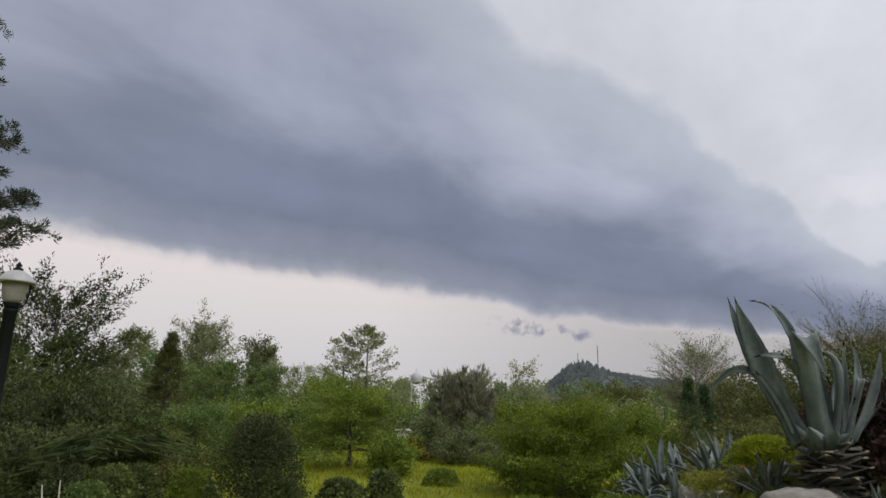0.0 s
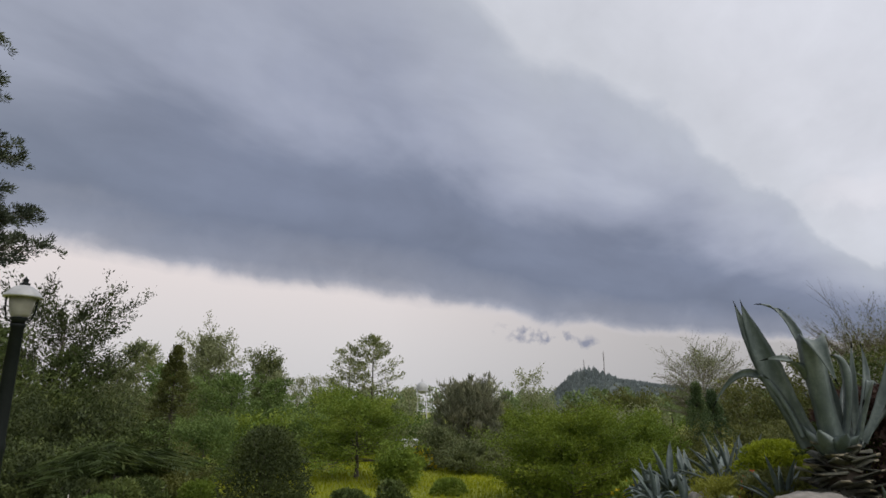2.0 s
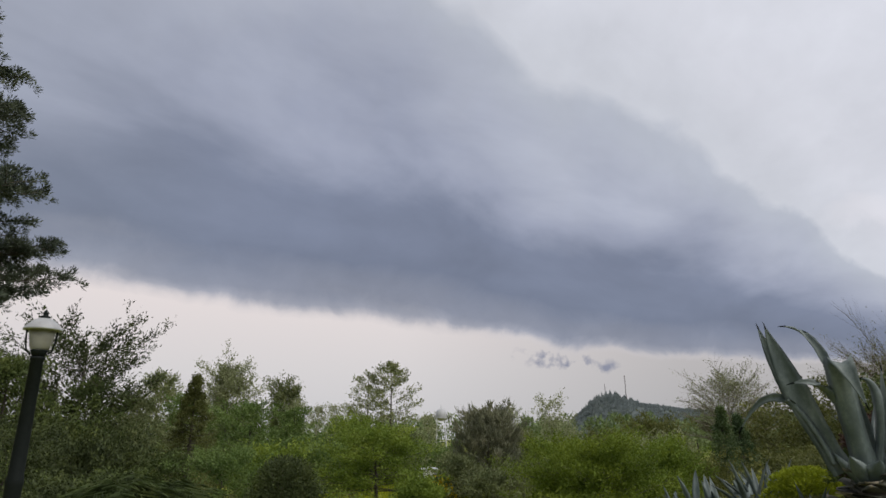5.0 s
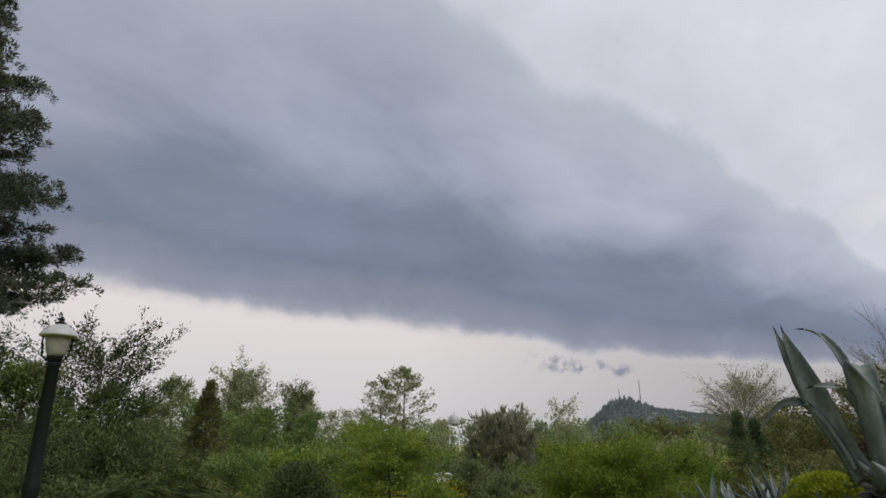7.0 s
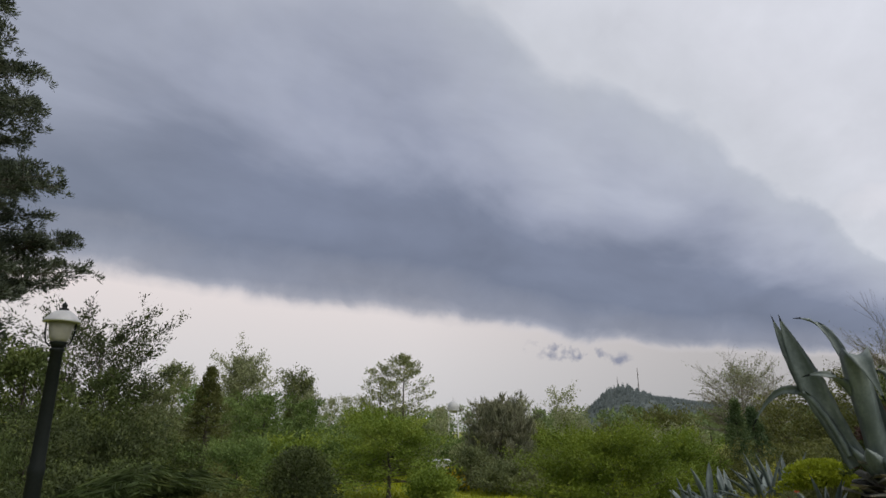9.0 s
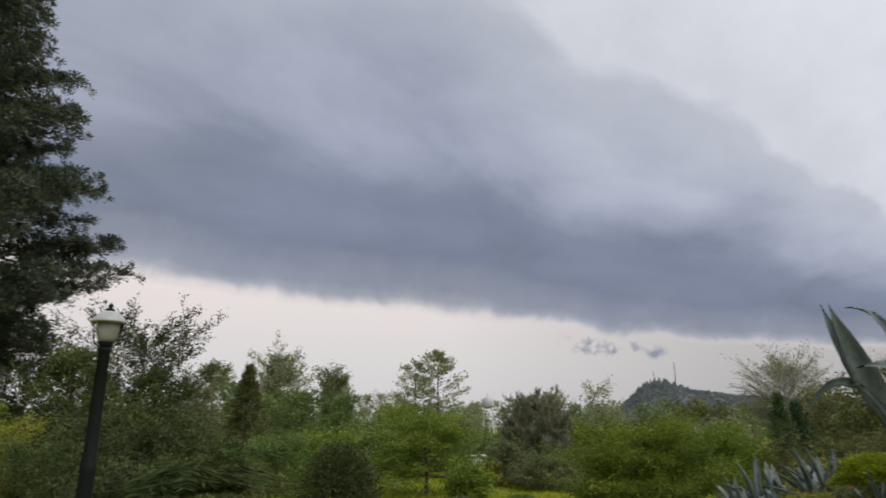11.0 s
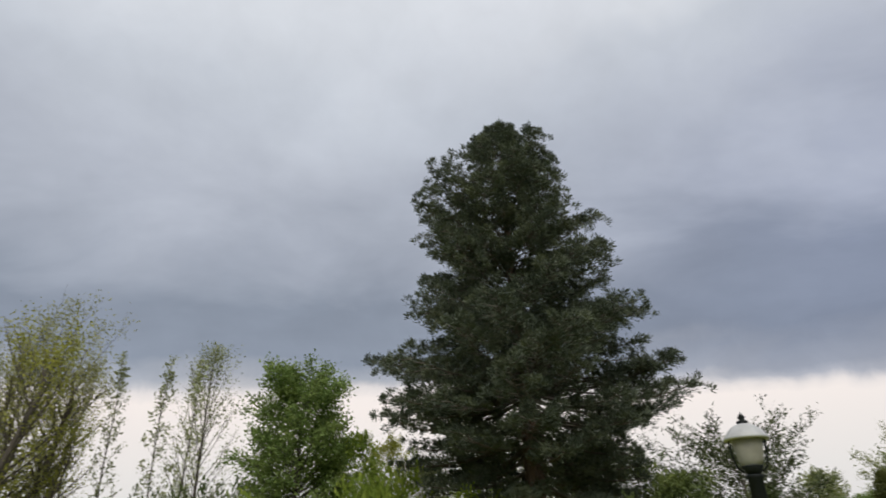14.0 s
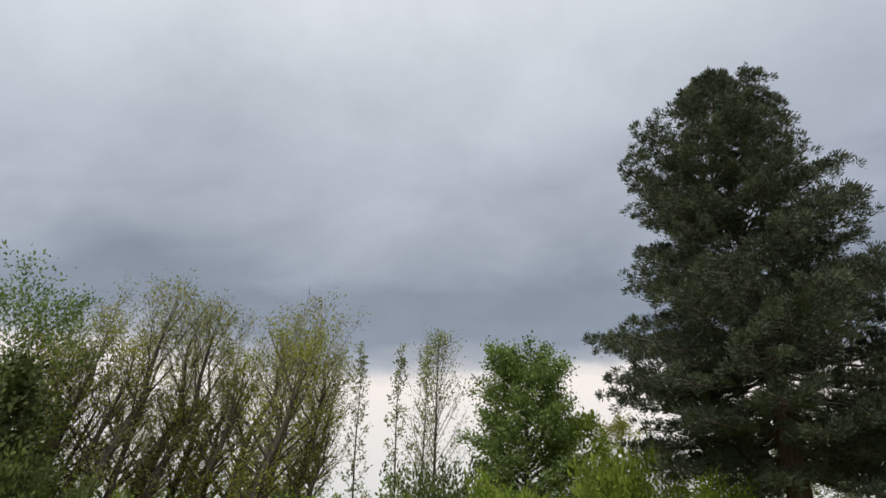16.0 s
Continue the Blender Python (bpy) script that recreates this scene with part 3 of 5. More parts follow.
def noise_field(x, y):
    return 0.5 + 0.25 * np.sin(x * 1.7 + 0.6 * np.sin(y * 0.9)) + 0.25 * np.sin(y * 1.3 + 1.1 * np.sin(x * 0.8))


build_ground()
build_grass()


# ---------------------------------------------------------------- far hill and woods
def hill_height(x, y):
    """The ridge: a main knoll, two shoulders and a long low back."""
    u = x * math.cos(radians(12.5)) - 0  # across the view
    def g(c, w, h):
        return h * np.exp(-np.abs((u - c) / w) ** 2.0)
    flat = 25 * np.exp(-np.abs((u - 303) / 55) ** 3.2)
    r = flat + g(303, 130, 42) + g(455, 150, 30) + g(760, 330, 52) + g(395, 40, 6)
    return r * np.exp(-((y - 1450) / 260.0) ** 2)


def build_hill():
    xs, ys = np.linspace(-250, 1500, 120), np.linspace(900, 1900, 60)
    X, Y = np.meshgrid(xs, ys, indexing="ij")
    rng = np.random.default_rng(3)
    Z = hill_height(X, Y) + rng.normal(size=X.shape) * 0.8 - 2.5
    i, j = np.meshgrid(np.arange(119), np.arange(59), indexing="ij")
    q = np.stack([i * 60 + j, (i + 1) * 60 + j, (i + 1) * 60 + j + 1, i * 60 + j + 1], -1)
    ob = new("hill", mesh_np("hill", np.stack([X, Y, Z], -1), q, MAT["hazy_hillwood"], True))
    tagged(ob, "distant wooded hill with two masts, blue-green haze in its colour", "hill", kind="structure")
    # woods on it: small rough crowns, in the same haze-tinted colour
    n = 9000
    x, y = rng.uniform(-200, 1400, n), rng.uniform(1150, 1520, n)
    z = hill_height(x, y) - 3
    ok = z > 4
    x, y, z = x[ok], y[ok], z[ok]
    top = np.exp(-((x - 308) / 48) ** 2) * np.exp(-((y - 1450) / 90) ** 2)
    hgt = rng.uniform(3, 7, len(x)) + 16 * top * rng.random(len(x))
    vs, qs = [], []
    p = np.column_stack([x, y, z])
    for k in range(5):
        off = rng.normal(size=p.shape) * np.array([1.8, 1.8, 0.6])
        v, q = blades(rng, p + off, np.column_stack([rng.normal(size=len(p)) * 0.25, rng.normal(size=len(p)) * 0.25, np.ones(len(p))]) * 1.0, 1.0, 1.0)
        v = v.reshape(-1, 4, 3)
        base = v[:, :1]
        v = base + (v - base) * np.stack([np.full(len(p), 4.5), np.full(len(p), 4.5), hgt], -1)[:, None]
        vs.append(v.reshape(-1, 3))
        qs.append(q + k * len(p) * 4)
    ob = new("hill_woods", mesh_np("hill_woods", np.concatenate(vs), np.concatenate(qs), MAT["hazy_hillwood"]))
    tagged(ob, "conifer woods along the hill's ridge, paled by painted haze", "woods", kind="stuff")


def mast(x, y, h, r):
    z = float(hill_height(np.array(x), np.array(y))) - 3
    ob = thing("radio_mast", x, y, z, "tall thin grey radio mast on the hill", "mast", "masts on the hill")
    s = np.linspace(0, 1, 5)
    v, q, t = tubes([(np.column_stack([0 * s, 0 * s, s * h]), r * (1 - 0.35 * s))], 6)
    part_mesh("pole", mesh_np("pole", v, q, MAT["bark"], True, t), ob)
    for f in (0.35, 0.55, 0.75, 0.9):
        a = f * 9
        v, q, t = tubes([([(0, 0, h * f), (math.cos(a) * r * 2.6, math.sin(a) * r * 2.6, h * f + 1.0)], [r * 0.5, r * 0.4])], 5)
        part_mesh("aerial", mesh_np("aerial", v, q, MAT["bark"], False, t), ob)


def box_bm(sx, sy, sz, x=0, y=0, z=0, bevel=0.02):
    bm = bmesh.new()
    bmesh.ops.create_cube(bm, size=1.0, matrix=Matrix.Translation((x, y, z + sz / 2)) @ Matrix.Diagonal((sx, sy, sz, 1)))
    if bevel:
        bmesh.ops.bevel(bm, geom=bm.edges[:], offset=bevel, segments=1, affect="EDGES")
    return bm


def roof_bm(sx, sy, h, z):
    bm = bmesh.new()
    c = [bm.verts.new(p) for p in ((-sx, -sy, z), (sx, -sy, z), (sx, sy, z), (-sx, sy, z), (-sx * 0.8, 0, z + h), (sx * 0.8, 0, z + h))]
    for f in ((0, 1, 5, 4), (2, 3, 4, 5), (1, 2, 5), (3, 0, 4), (3, 2, 1, 0)):
        bm.faces.new([c[i] for i in f])
    return bm


def building(name, x, y, z, sx, sy, h, rh, label, rz=0, roof="roof"):
    ob = thing(name, x, y, z, label, "building", rz=rz)
    part("wall", box_bm(sx, sy, h), MAT["plaster"], ob, smooth=False)
    part("roof", roof_bm(sx * 0.55, sy * 0.55, rh, h), MAT[roof], ob, smooth=False)
    for k in range(3):
        w = part("window", box_bm(sx * 0.12, 0.08, h * 0.35, -sx * 0.3 + k * sx * 0.3, -sy / 2 - 0.02, h * 0.4, 0), MAT["lamp_metal"], ob, smooth=False)
    return ob


build_hill()
mast(314, 1460, 38, 0.7)
mast(360, 1456, 62, 1.0)
building("hilltop_house", 333, 1440, 58, 16, 10, 9, 4, "pale house with a low roof on the hilltop")
building("hilltop_house", 398, 1432, 47, 14, 9, 5, 3, "small pale house below the hilltop")


def build_far_woods():
    """Tree line beyond the garden: many uneven crowns, joined."""
    rng = np.random.default_rng(11)
    vs, qs, tl, base = [], [], [], 0
    for k in range(250):
        az = rng.uniform(-62, 42) if k < 200 else rng.uniform(42, 130)
        d = rng.uniform(62, 120)
        if 0.2 < az < 4.6:
            d = rng.uniform(96, 130)
        x, y = place(az, d)
        h = rng.uniform(2.6, 4.4) * (d / 80) if az < 42 else rng.uniform(4.5, 7.5)
        w = rng.uniform(2.2, 4.6)
        n = 300
        f = rng.random(n) ** 0.8
        r = w * 0.5 * np.sqrt(np.clip(1 - (2 * f - 0.8) ** 2 / 1.6, 0.02, 1)) * np.sqrt(rng.uniform(0.15, 1, n))
        a = rng.uniform(0, 6.28, n)
        p = np.column_stack([x + r * np.cos(a), y + r * np.sin(a), f * h])
        v, q = blades(rng, p, rng.normal(size=(n, 3)) + np.array([0, 0, 0.8]), 0.55, 0.28)
        vs.append(v)
        qs.append(q + base)
        base += len(v)
        s = np.linspace(0, 1, 3)
        tl.append((np.column_stack([x + 0 * s, y + 0 * s, s * h]), 0.09 * (1 - 0.8 * s)))
    ob = new("far_woods", mesh_np("far_woods", np.concatenate(vs), np.concatenate(qs), MAT["far"]))
    tagged(ob, "mixed green tree line beyond the garden, haze in its colour", "woods", kind="stuff")
    v, q, t = tubes(tl, 5)
    ob = new("far_trunks", mesh_np("far_trunks", v, q, MAT["bark"], True, t))
    tagged(ob, "thin grey trunks within the far tree line", "woods", kind="stuff")


build_far_woods()


def water_tower(x, y, ztop):
    ob = thing("water_tower", x, y, 0, "grey ball-shaped water tower on slim legs", "water tower")
    bm = bmesh.new()
    bmesh.ops.create_uvsphere(bm, u_segments=20, v_segments=12, radius=0.82, matrix=Matrix.Translation((0, 0, ztop - 1.0)) @ Matrix.Diagonal((1, 1, 1.05, 1)))
    part("tank", bm, MAT["white_metal"], ob)
    v, q, t = tubes([([(0, 0, ztop - 0.15), (0, 0, ztop + 0.4)], [0.08, 0.035])], 6)
    part_mesh("vent", mesh_np("vent", v, q, MAT["white_metal"], True, t), ob)
    bm = bmesh.new()
    bmesh.ops.create_cone(bm, cap_ends=True, segments=20, radius1=1.0, radius2=1.0, depth=0.16, matrix=Matrix.Translation((0, 0, ztop - 1.4)))
    part("walkway", bm, MAT["white_metal"], ob, smooth=False)
    for k in range(4):
        a = math.pi / 4 + k * math.pi / 2
        v, q, t = tubes([([(math.cos(a) * 1.05, math.sin(a) * 1.05, 0), (math.cos(a) * 0.8, math.sin(a) * 0.8, ztop - 1.4)], [0.07, 0.055])], 6)
        part_mesh("leg", mesh_np("leg", v, q, MAT["white_metal"], True, t), ob)
    for zz in (1.4, 3.0):
        for k in range(4):
            a, b = math.pi / 4 + k * math.pi / 2, math.pi / 4 + (k + 1) * math.pi / 2
            v, q, t = tubes([([(math.cos(a) * 0.93, math.sin(a) * 0.93, zz), (math.cos(b) * 0.93, math.sin(b) * 0.93, zz)], [0.035, 0.035])], 5)
            part_mesh("brace", mesh_np("brace", v, q, MAT["white_metal"], False, t), ob)


water_tower(-3.9, 89.9, 6.0)
building("garden_shed", -1.62, 25, 0, 0.8, 0.7, 0.6, 0.08, "small white garden shed half hidden by trees", 12, "white_metal")


# ---------------------------------------------------------------- trees of the garden
# crown radius by height, on the side towards the open garden and on the side towards the thicket
CROWN_EAST = [(2.9, 2.4), (3.8, 3.1), (4.9, 3.3), (5.7, 4.9), (6.3, 5.15), (7.1, 4.8), (8.0, 4.25), (8.8, 4.2), (9.7, 3.5), (10.4, 3.95), (11.0, 3.2), (12.2, 3.2), (13.0, 2.95), (13.8, 2.4), (14.6, 1.8), (15.5, 2.1), (16.2, 0.75), (17.0, 0.1)]
CROWN_WEST = [(3.1, 1.8), (3.9, 3.5), (5.1, 4.4), (5.9, 4.4), (6.5, 4.5), (7.4, 4.9), (8.1, 4.75), (8.7, 3.8), (9.3, 3.5), (10.2, 3.15), (11.2, 3.2), (12.0, 2.9), (13.0, 3.3), (14.2, 3.3), (14.8, 2.6), (15.3, 1.4), (16.3, 0.85), (17.0, 0.1)]


def conifer(x, y, H, r0, label, seed):
    """Old conifer: bare lower trunk, long limbs drooping low down and rising above, and needles in dense upturned tufts."""
    rng = np.random.default_rng(seed)
    ob = thing("conifer", x, y, 0, label, "tree")
    east = np.array([0.666, 0.746, 0.0])
    ts = np.linspace(0, 1, 12)
    trunk = np.column_stack([-0.27 * east[0] * ts + 0.05 * np.sin(ts * 7), -0.27 * east[1] * ts + 0.04 * np.sin(ts * 5 + 1), ts * H])
    rad = r0 * (1 - ts * 0.94)
    rad[0] *= 1.3
    wood = []
    ez, er = np.array(CROWN_EAST).T
    wz, wr = np.array(CROWN_WEST).T
    cen, dirs, size = [], [], []
    n = 250
    for k in range(n):
        zt = 3.1 + (H - 3.3) * ((k + rng.uniform(0, 1)) / n) ** 1.08
        az = k * 2.39996 + rng.uniform(-0.45, 0.45)
        out = np.array([math.cos(az), math.sin(az), 0.0])
        c = float(out @ east)
        re, rw = np.interp(zt, ez, er), np.interp(zt, wz, wr)
        R = re * max(c, 0) ** 1.2 + rw * max(-c, 0) ** 1.2 + 0.5 * (re + rw) * (1 - abs(c) ** 1.2)
        if (zt < 5.4 and abs(c) < 0.45 and rng.random() < 0.6) or (c > 0.2 and 4.6 < zt < 7.0 and rng.random() < 0.2):
            continue
        R *= rng.uniform(0.72, 1.0) if k % 3 else rng.uniform(0.94, 1.03)
        f = zt / H
        drop = np.interp(f, [0.15, 0.35, 0.5, 0.75, 1.0], [-0.34, -0.12, 0.06, 0.38, 0.8]) + rng.uniform(-0.12, 0.12)
        zs = np.clip(zt - drop * R, 3.9, H * 0.985)
        p0 = np.array([np.interp(zs, trunk[:, 2], trunk[:, i]) for i in range(3)])
        s = np.linspace(0, 1, 7)
        sag = np.interp(f, [0.15, 0.4, 0.7], [-0.10, -0.09, -0.03]) * R
        side = np.array([-out[1], out[0], 0.0])
        bend = rng.normal() * 0.10 * R
        limb = p0 + out * (R * s)[:, None] + side * (bend * s * s)[:, None]
        limb[:, 2] = zs + (zt - zs) * s + sag * 4 * s * (1 - s)
        rl = max(0.075 * (1 - 0.75 * f), 0.02)
        wood.append([(limb, rl * (1 - 0.85 * s))])
        low = f < 0.5
        m = int(6 + 2.6 * R)
        for q in range(m):
            inner = 0.42 if c > 0.1 and 4.2 < zt < 7.4 else 0.14 if low else 0.2
            g = inner + (1 - inner) * (q + rng.uniform(0, 1)) / m
            b0 = np.array([np.interp(g, s, limb[:, i]) for i in range(3)])
            sd = side * (1 if q % 2 else -1) * rng.uniform(0.5, 1.1)
            td = unit(out * rng.uniform(0.55, 1.0) + sd + np.array([0, 0, rng.uniform(-0.15, 0.35)]))
            tl = (0.18 * R + 0.25) * (1.2 - 0.7 * g) * rng.uniform(0.7, 1.25)
            tw = b0 + td * (tl * np.linspace(0, 1, 3))[:, None]
            tw[2, 2] += 0.08 * tl
            wood[-1].append((tw, np.array([0.016, 0.012, 0.006]) * (1.2 if low else 1.0)))
            for h in ((0.45, 0.75, 1.05) if tl > 0.6 else (0.6, 1.0)):
                cen.append(b0 + td * tl * h + rng.normal(size=3) * 0.06)
                dirs.append(unit(td * 0.8 + np.array([0, 0, 0.55])))
                size.append(rng.uniform(0.75, 1.25))
        cen.append(limb[-1])
        dirs.append(unit(out + np.array([0, 0, 0.5])))
        size.append(1.2)
    for h in (0.0, 0.25, 0.5, 0.8, 1.1):
        cen.append(trunk[-1] - np.array([0.0, 0, h - 0.15]))
        dirs.append(np.array([0, 0, 1.0]))
        size.append(0.9 + 0.4 * h)
    v, q, t = tubes([(trunk, rad)], 14)
    part_mesh("trunk", mesh_np("trunk", v, q, MAT["redbark"], True, t), ob, "reddish brown trunk, bare low down")
    for lines in wood:
        v, q, t = tubes(lines, 8)
        part_mesh("limb", mesh_np("limb", v, q, MAT["bark"], True, t), ob)
    cen, dirs, size = np.array(cen), np.array(dirs), np.array(size)
    per = 50
    d = unit(rng.normal(size=(len(cen), per, 3)) * np.array([1, 1, 0.75]) + dirs[:, None] * 0.7)
    pos = cen[:, None] + d * (rng.uniform(0.02, 0.17, (len(cen), per, 1)) * size[:, None, None])
    al = d * 0.8 + dirs[:, None] * 0.7 + rng.normal(size=d.shape) * 0.25
    v, q = blades(rng, pos.reshape(-1, 3), al.reshape(-1, 3), 0.125, 0.034)
    part_mesh("crown", mesh_np("crown", v, q, MAT["conifer"]), ob)
    return ob


conifer(-15.72, 14.2, 17.0, 0.37, "tall dark green conifer with a reddish bare trunk", 21)

OVAL = [(0.1, 0.5), (0.3, 0.95), (0.55, 1.0), (0.8, 0.7), (1.0, 0.12)]


def prof(w, shape=OVAL):
    return [(a, b * w / 2) for a, b in shape]


CONE = [(0.05, 1.0), (0.3, 0.85), (0.6, 0.5), (0.85, 0.2), (1.0, 0.03)]
FAN = [(0.2, 0.35), (0.5, 0.75), (0.75, 1.0), (0.92, 0.75), (1.0, 0.25)]

tree("broadleaf_tree", "dark green tree with fine upswept leafy twigs", -14.0, 22.0, 6.4, 0.16, prof(5.6, [(0.1, 0.75), (0.4, 0.9), (0.7, 1.0), (0.88, 0.85), (1.0, 0.3)]), "box", 31, limbs=80, start=0.08, up0=18, up1=50, twigs=11, per=20, length=0.14, width=0.05, spread=0.08, twig_len=0.35, ragged=0.4, curl=0.06)
# the paler grey leaf colour here includes painted haze
tree("broadleaf_tree", "small round dark green tree", -20.1, 40.3, 6.0, 0.12, prof(4.0), "grey", 32, limbs=34, ragged=0.4, twigs=8, per=22, length=0.18, width=0.09, spread=0.16)
tree("spruce", "narrow dark spruce among lighter trees", -8.9, 20.2, 3.75, 0.1, prof(2.1, CONE), "moss", 33, limbs=90, start=0.04, up0=-12, up1=22, twigs=8, per=18, length=0.1, width=0.03, spread=0.05, ragged=0.4)
tree("broadleaf_tree", "tall pale green broadleaf tree in spring leaf", -19.6, 50.4, 9.2, 0.2, prof(6.4, [(0.1, 1.0), (0.4, 1.0), (0.6, 0.72), (0.8, 0.5), (1.0, 0.12)]), "pale", 34, limbs=60, up0=22, up1=72, twigs=12, per=20, length=0.2, width=0.1, spread=0.16, wobble=0.01, ragged=0.5, lobes=0.3)
tree("broadleaf_tree", "slim grey-green tree with an upright crown", -16.1, 54.7, 7.0, 0.15, prof(3.0, FAN), "grey", 35, limbs=44, up0=45, up1=70, twigs=9, per=28, length=0.2, width=0.1, spread=0.2)
LAYER = [(0.15, 1.0), (0.4, 1.0), (0.65, 0.82), (0.85, 0.5), (1.0, 0.12)]
tree("broadleaf_tree", "airy pale tree with horizontal layers of young leaves", -5.1, 41.6, 6.7, 0.1, prof(4.6, LAYER), "grey", 36, limbs=50, start=0.2, up0=14, up1=36, twigs=9, per=8, length=0.2, width=0.075, spread=0.08, wobble=0.004, ragged=0.4, group="airy pale trees")
tree("broadleaf_tree", "airy pale tree with horizontal layers of young leaves", -6.7, 41.9, 6.1, 0.09, prof(3.4, LAYER), "pale", 48, limbs=42, start=0.2, up0=14, up1=36, twigs=8, per=8, length=0.2, width=0.075, spread=0.08, wobble=0.004, ragged=0.4, group="airy pale trees")
tree("broadleaf_tree", "low spreading green tree with a short trunk on the grass", -2.4, 16.8, 2.15, 0.06, prof(3.6, [(0.1, 0.8), (0.3, 1.0), (0.55, 0.95), (0.8, 0.6), (1.0, 0.15)]), "fresh", 37, limbs=80, start=0.26, up0=-14, up1=40, twigs=11, per=26, length=0.065, width=0.034, spread=0.05, ragged=0.42, lobes=0.25)
tree("pine", "young grey-green pine with upright candle shoots", 0.62, 22.0, 2.95, 0.07, prof(2.7, [(0.1, 0.8), (0.3, 1.0), (0.55, 0.85), (0.8, 0.5), (1.0, 0.1)]), "pine", 38, limbs=60, start=0.05, up0=25, up1=60, curl=0.2, twigs=8, per=6, length=0.24, width=0.026, spread=0.05, leaf_up=1.3, tuft=5)
tree("bare_tree", "pale half-bare tree with a rounded crown of twigs", 20.6, 51.0, 7.7, 0.18, prof(8.0, OVAL), "pale", 39, limbs=80, start=0.2, up0=6, up1=62, twigs=22, per=5, length=0.13, width=0.065, spread=0.14, bark="twig", twig_r=0.6, curl=0.0, limb_r=0.4, lobes=0.25, twig_len=0.5)
tree("bare_tree", "tall grey half-bare tree with dense fine twigs", 23.8, 34.6, 8.1, 0.2, prof(8.6, OVAL), "moss", 40, limbs=140, start=0.2, up0=10, up1=74, twigs=32, per=3, length=0.1, width=0.045, spread=0.16, bark="greybark", twig_r=0.5, curl=0.0, limb_r=0.3, twig_len=0.5, lobes=0.2)
tree("bare_tree", "slender half-bare tree with thin upright twigs", 7.6, 59.5, 6.1, 0.1, prof(3.3, FAN), "pale", 41, limbs=30, start=0.3, up0=45, up1=70, twigs=8, per=4, length=0.24, width=0.12, spread=0.15, bark="twig")
tree("spruce", "small dark spruce beside the rock garden", 8.7, 22.4, 2.7, 0.06, prof(1.3, CONE), "spruce", 42, limbs=80, start=0.03, up0=-12, up1=20, twigs=7, per=14, length=0.1, width=0.03, spread=0.05, twig_len=0.28, group="pair of small spruces")
tree("spruce", "small dark spruce beside the rock garden", 9.6, 23.1, 2.45, 0.06, prof(1.4, CONE), "spruce", 43, limbs=80, start=0.03, up0=-12, up1=20, twigs=7, per=14, length=0.1, width=0.03, spread=0.05, twig_len=0.28, group="pair of small spruces")

for k, (az, d, hh, ww, mat) in enumerate(((-24.5, 33, 3.4, 3.4, "moss"), (-27.5, 30, 3.9, 3.6, "moss"), (-30, 33, 4.6, 4.0, "moss"), (-33, 29, 4.2, 3.8, "deep"), (-36, 32, 4.8, 4.2, "moss"), (-39.5, 28, 4.4, 4.0, "moss"))):
    gx, gy = place(az, d)
    tree("broadleaf_tree", "brownish green young tree behind the rock garden", gx, gy, hh, 0.09, prof(ww), mat, 130 + k, limbs=44, start=0.08, up0=15, up1=65, twigs=9, per=10, length=0.14, width=0.07, spread=0.15, drawn=0.5, group="trees behind the rock garden")

# beyond the conifer, to the west
tree("broadleaf_tree", "dense fresh green broadleaf tree with a rounded top", -24.8, 10.3, 9.1, 0.2, prof(4.5, [(0.1, 0.8), (0.3, 1.0), (0.55, 1.0), (0.75, 0.95), (0.88, 0.8), (1.0, 0.5)]), "leafy", 44, limbs=110, start=0.1, up0=14, up1=46, twigs=11, per=34, length=0.13, width=0.08, spread=0.13, ragged=0.14, lobes=0.12)
tree("sapling", "slim young tree with light green leaves", -22.9, 12.2, 6.3, 0.07, prof(1.9), "fresh", 45, limbs=30, up0=40, up1=60, twigs=6, per=10, length=0.16, width=0.08, spread=0.1)
tree("birch", "tall slender tree in thin pale leaf", -28.8, 7.7, 10.8, 0.11, prof(3.2, [(0.15, 0.7), (0.4, 1.0), (0.65, 0.75), (0.85, 0.4), (1.0, 0.08)]), "pale", 46, limbs=60, start=0.2, up0=48, up1=76, twigs=8, per=7, length=0.11, width=0.06, spread=0.12, wobble=0.008)
sap = tree("sapling", "thin half-bare sapling with few small leaves", -28.3, 4.3, 9.6, 0.06, prof(1.3, [(0.2, 0.7), (0.45, 1.0), (0.7, 0.6), (1.0, 0.06)]), "pale", 47, limbs=30, start=0.3, up0=40, up1=65, twigs=5, per=5, length=0.15, width=0.08, spread=0.08, group="thin saplings")
for sx, sy, rz in ((-28.1, 6.0, 70), (-27.6, 6.7, 200)):
    copy_thing(sap, pose(sx, sy, 0, 0, 0, rz))

GROVE = []
for k, (hh, ww, mat) in enumerate(((9.9, 3.2, "grove"), (10.2, 2.9, "grove"), (9.4, 2.6, "grove"), (8.4, 2.8, "olive"))):
    gx, gy = place(87 + 5.5 * k, 25.2 - 0.5 * k)
    GROVE.append(tree("grove_tree", "tall thin grove tree with sparse olive-green spring leaves", gx, gy, hh, 0.21, prof(ww, FAN), mat, 50 + k, limbs=30, start=0.2, up0=30, up1=62,
                      twigs=12, per=10, length=0.1, width=0.05, spread=0.16, wobble=0.07, drawn=1.0, ragged=0.5, limb_r=0.45, twig_r=0.3, twig_len=0.5, curl=0.2, bark="bark", lean=(0, 1.8), group="grove of thin trees"))
rngp = random.Random(8)
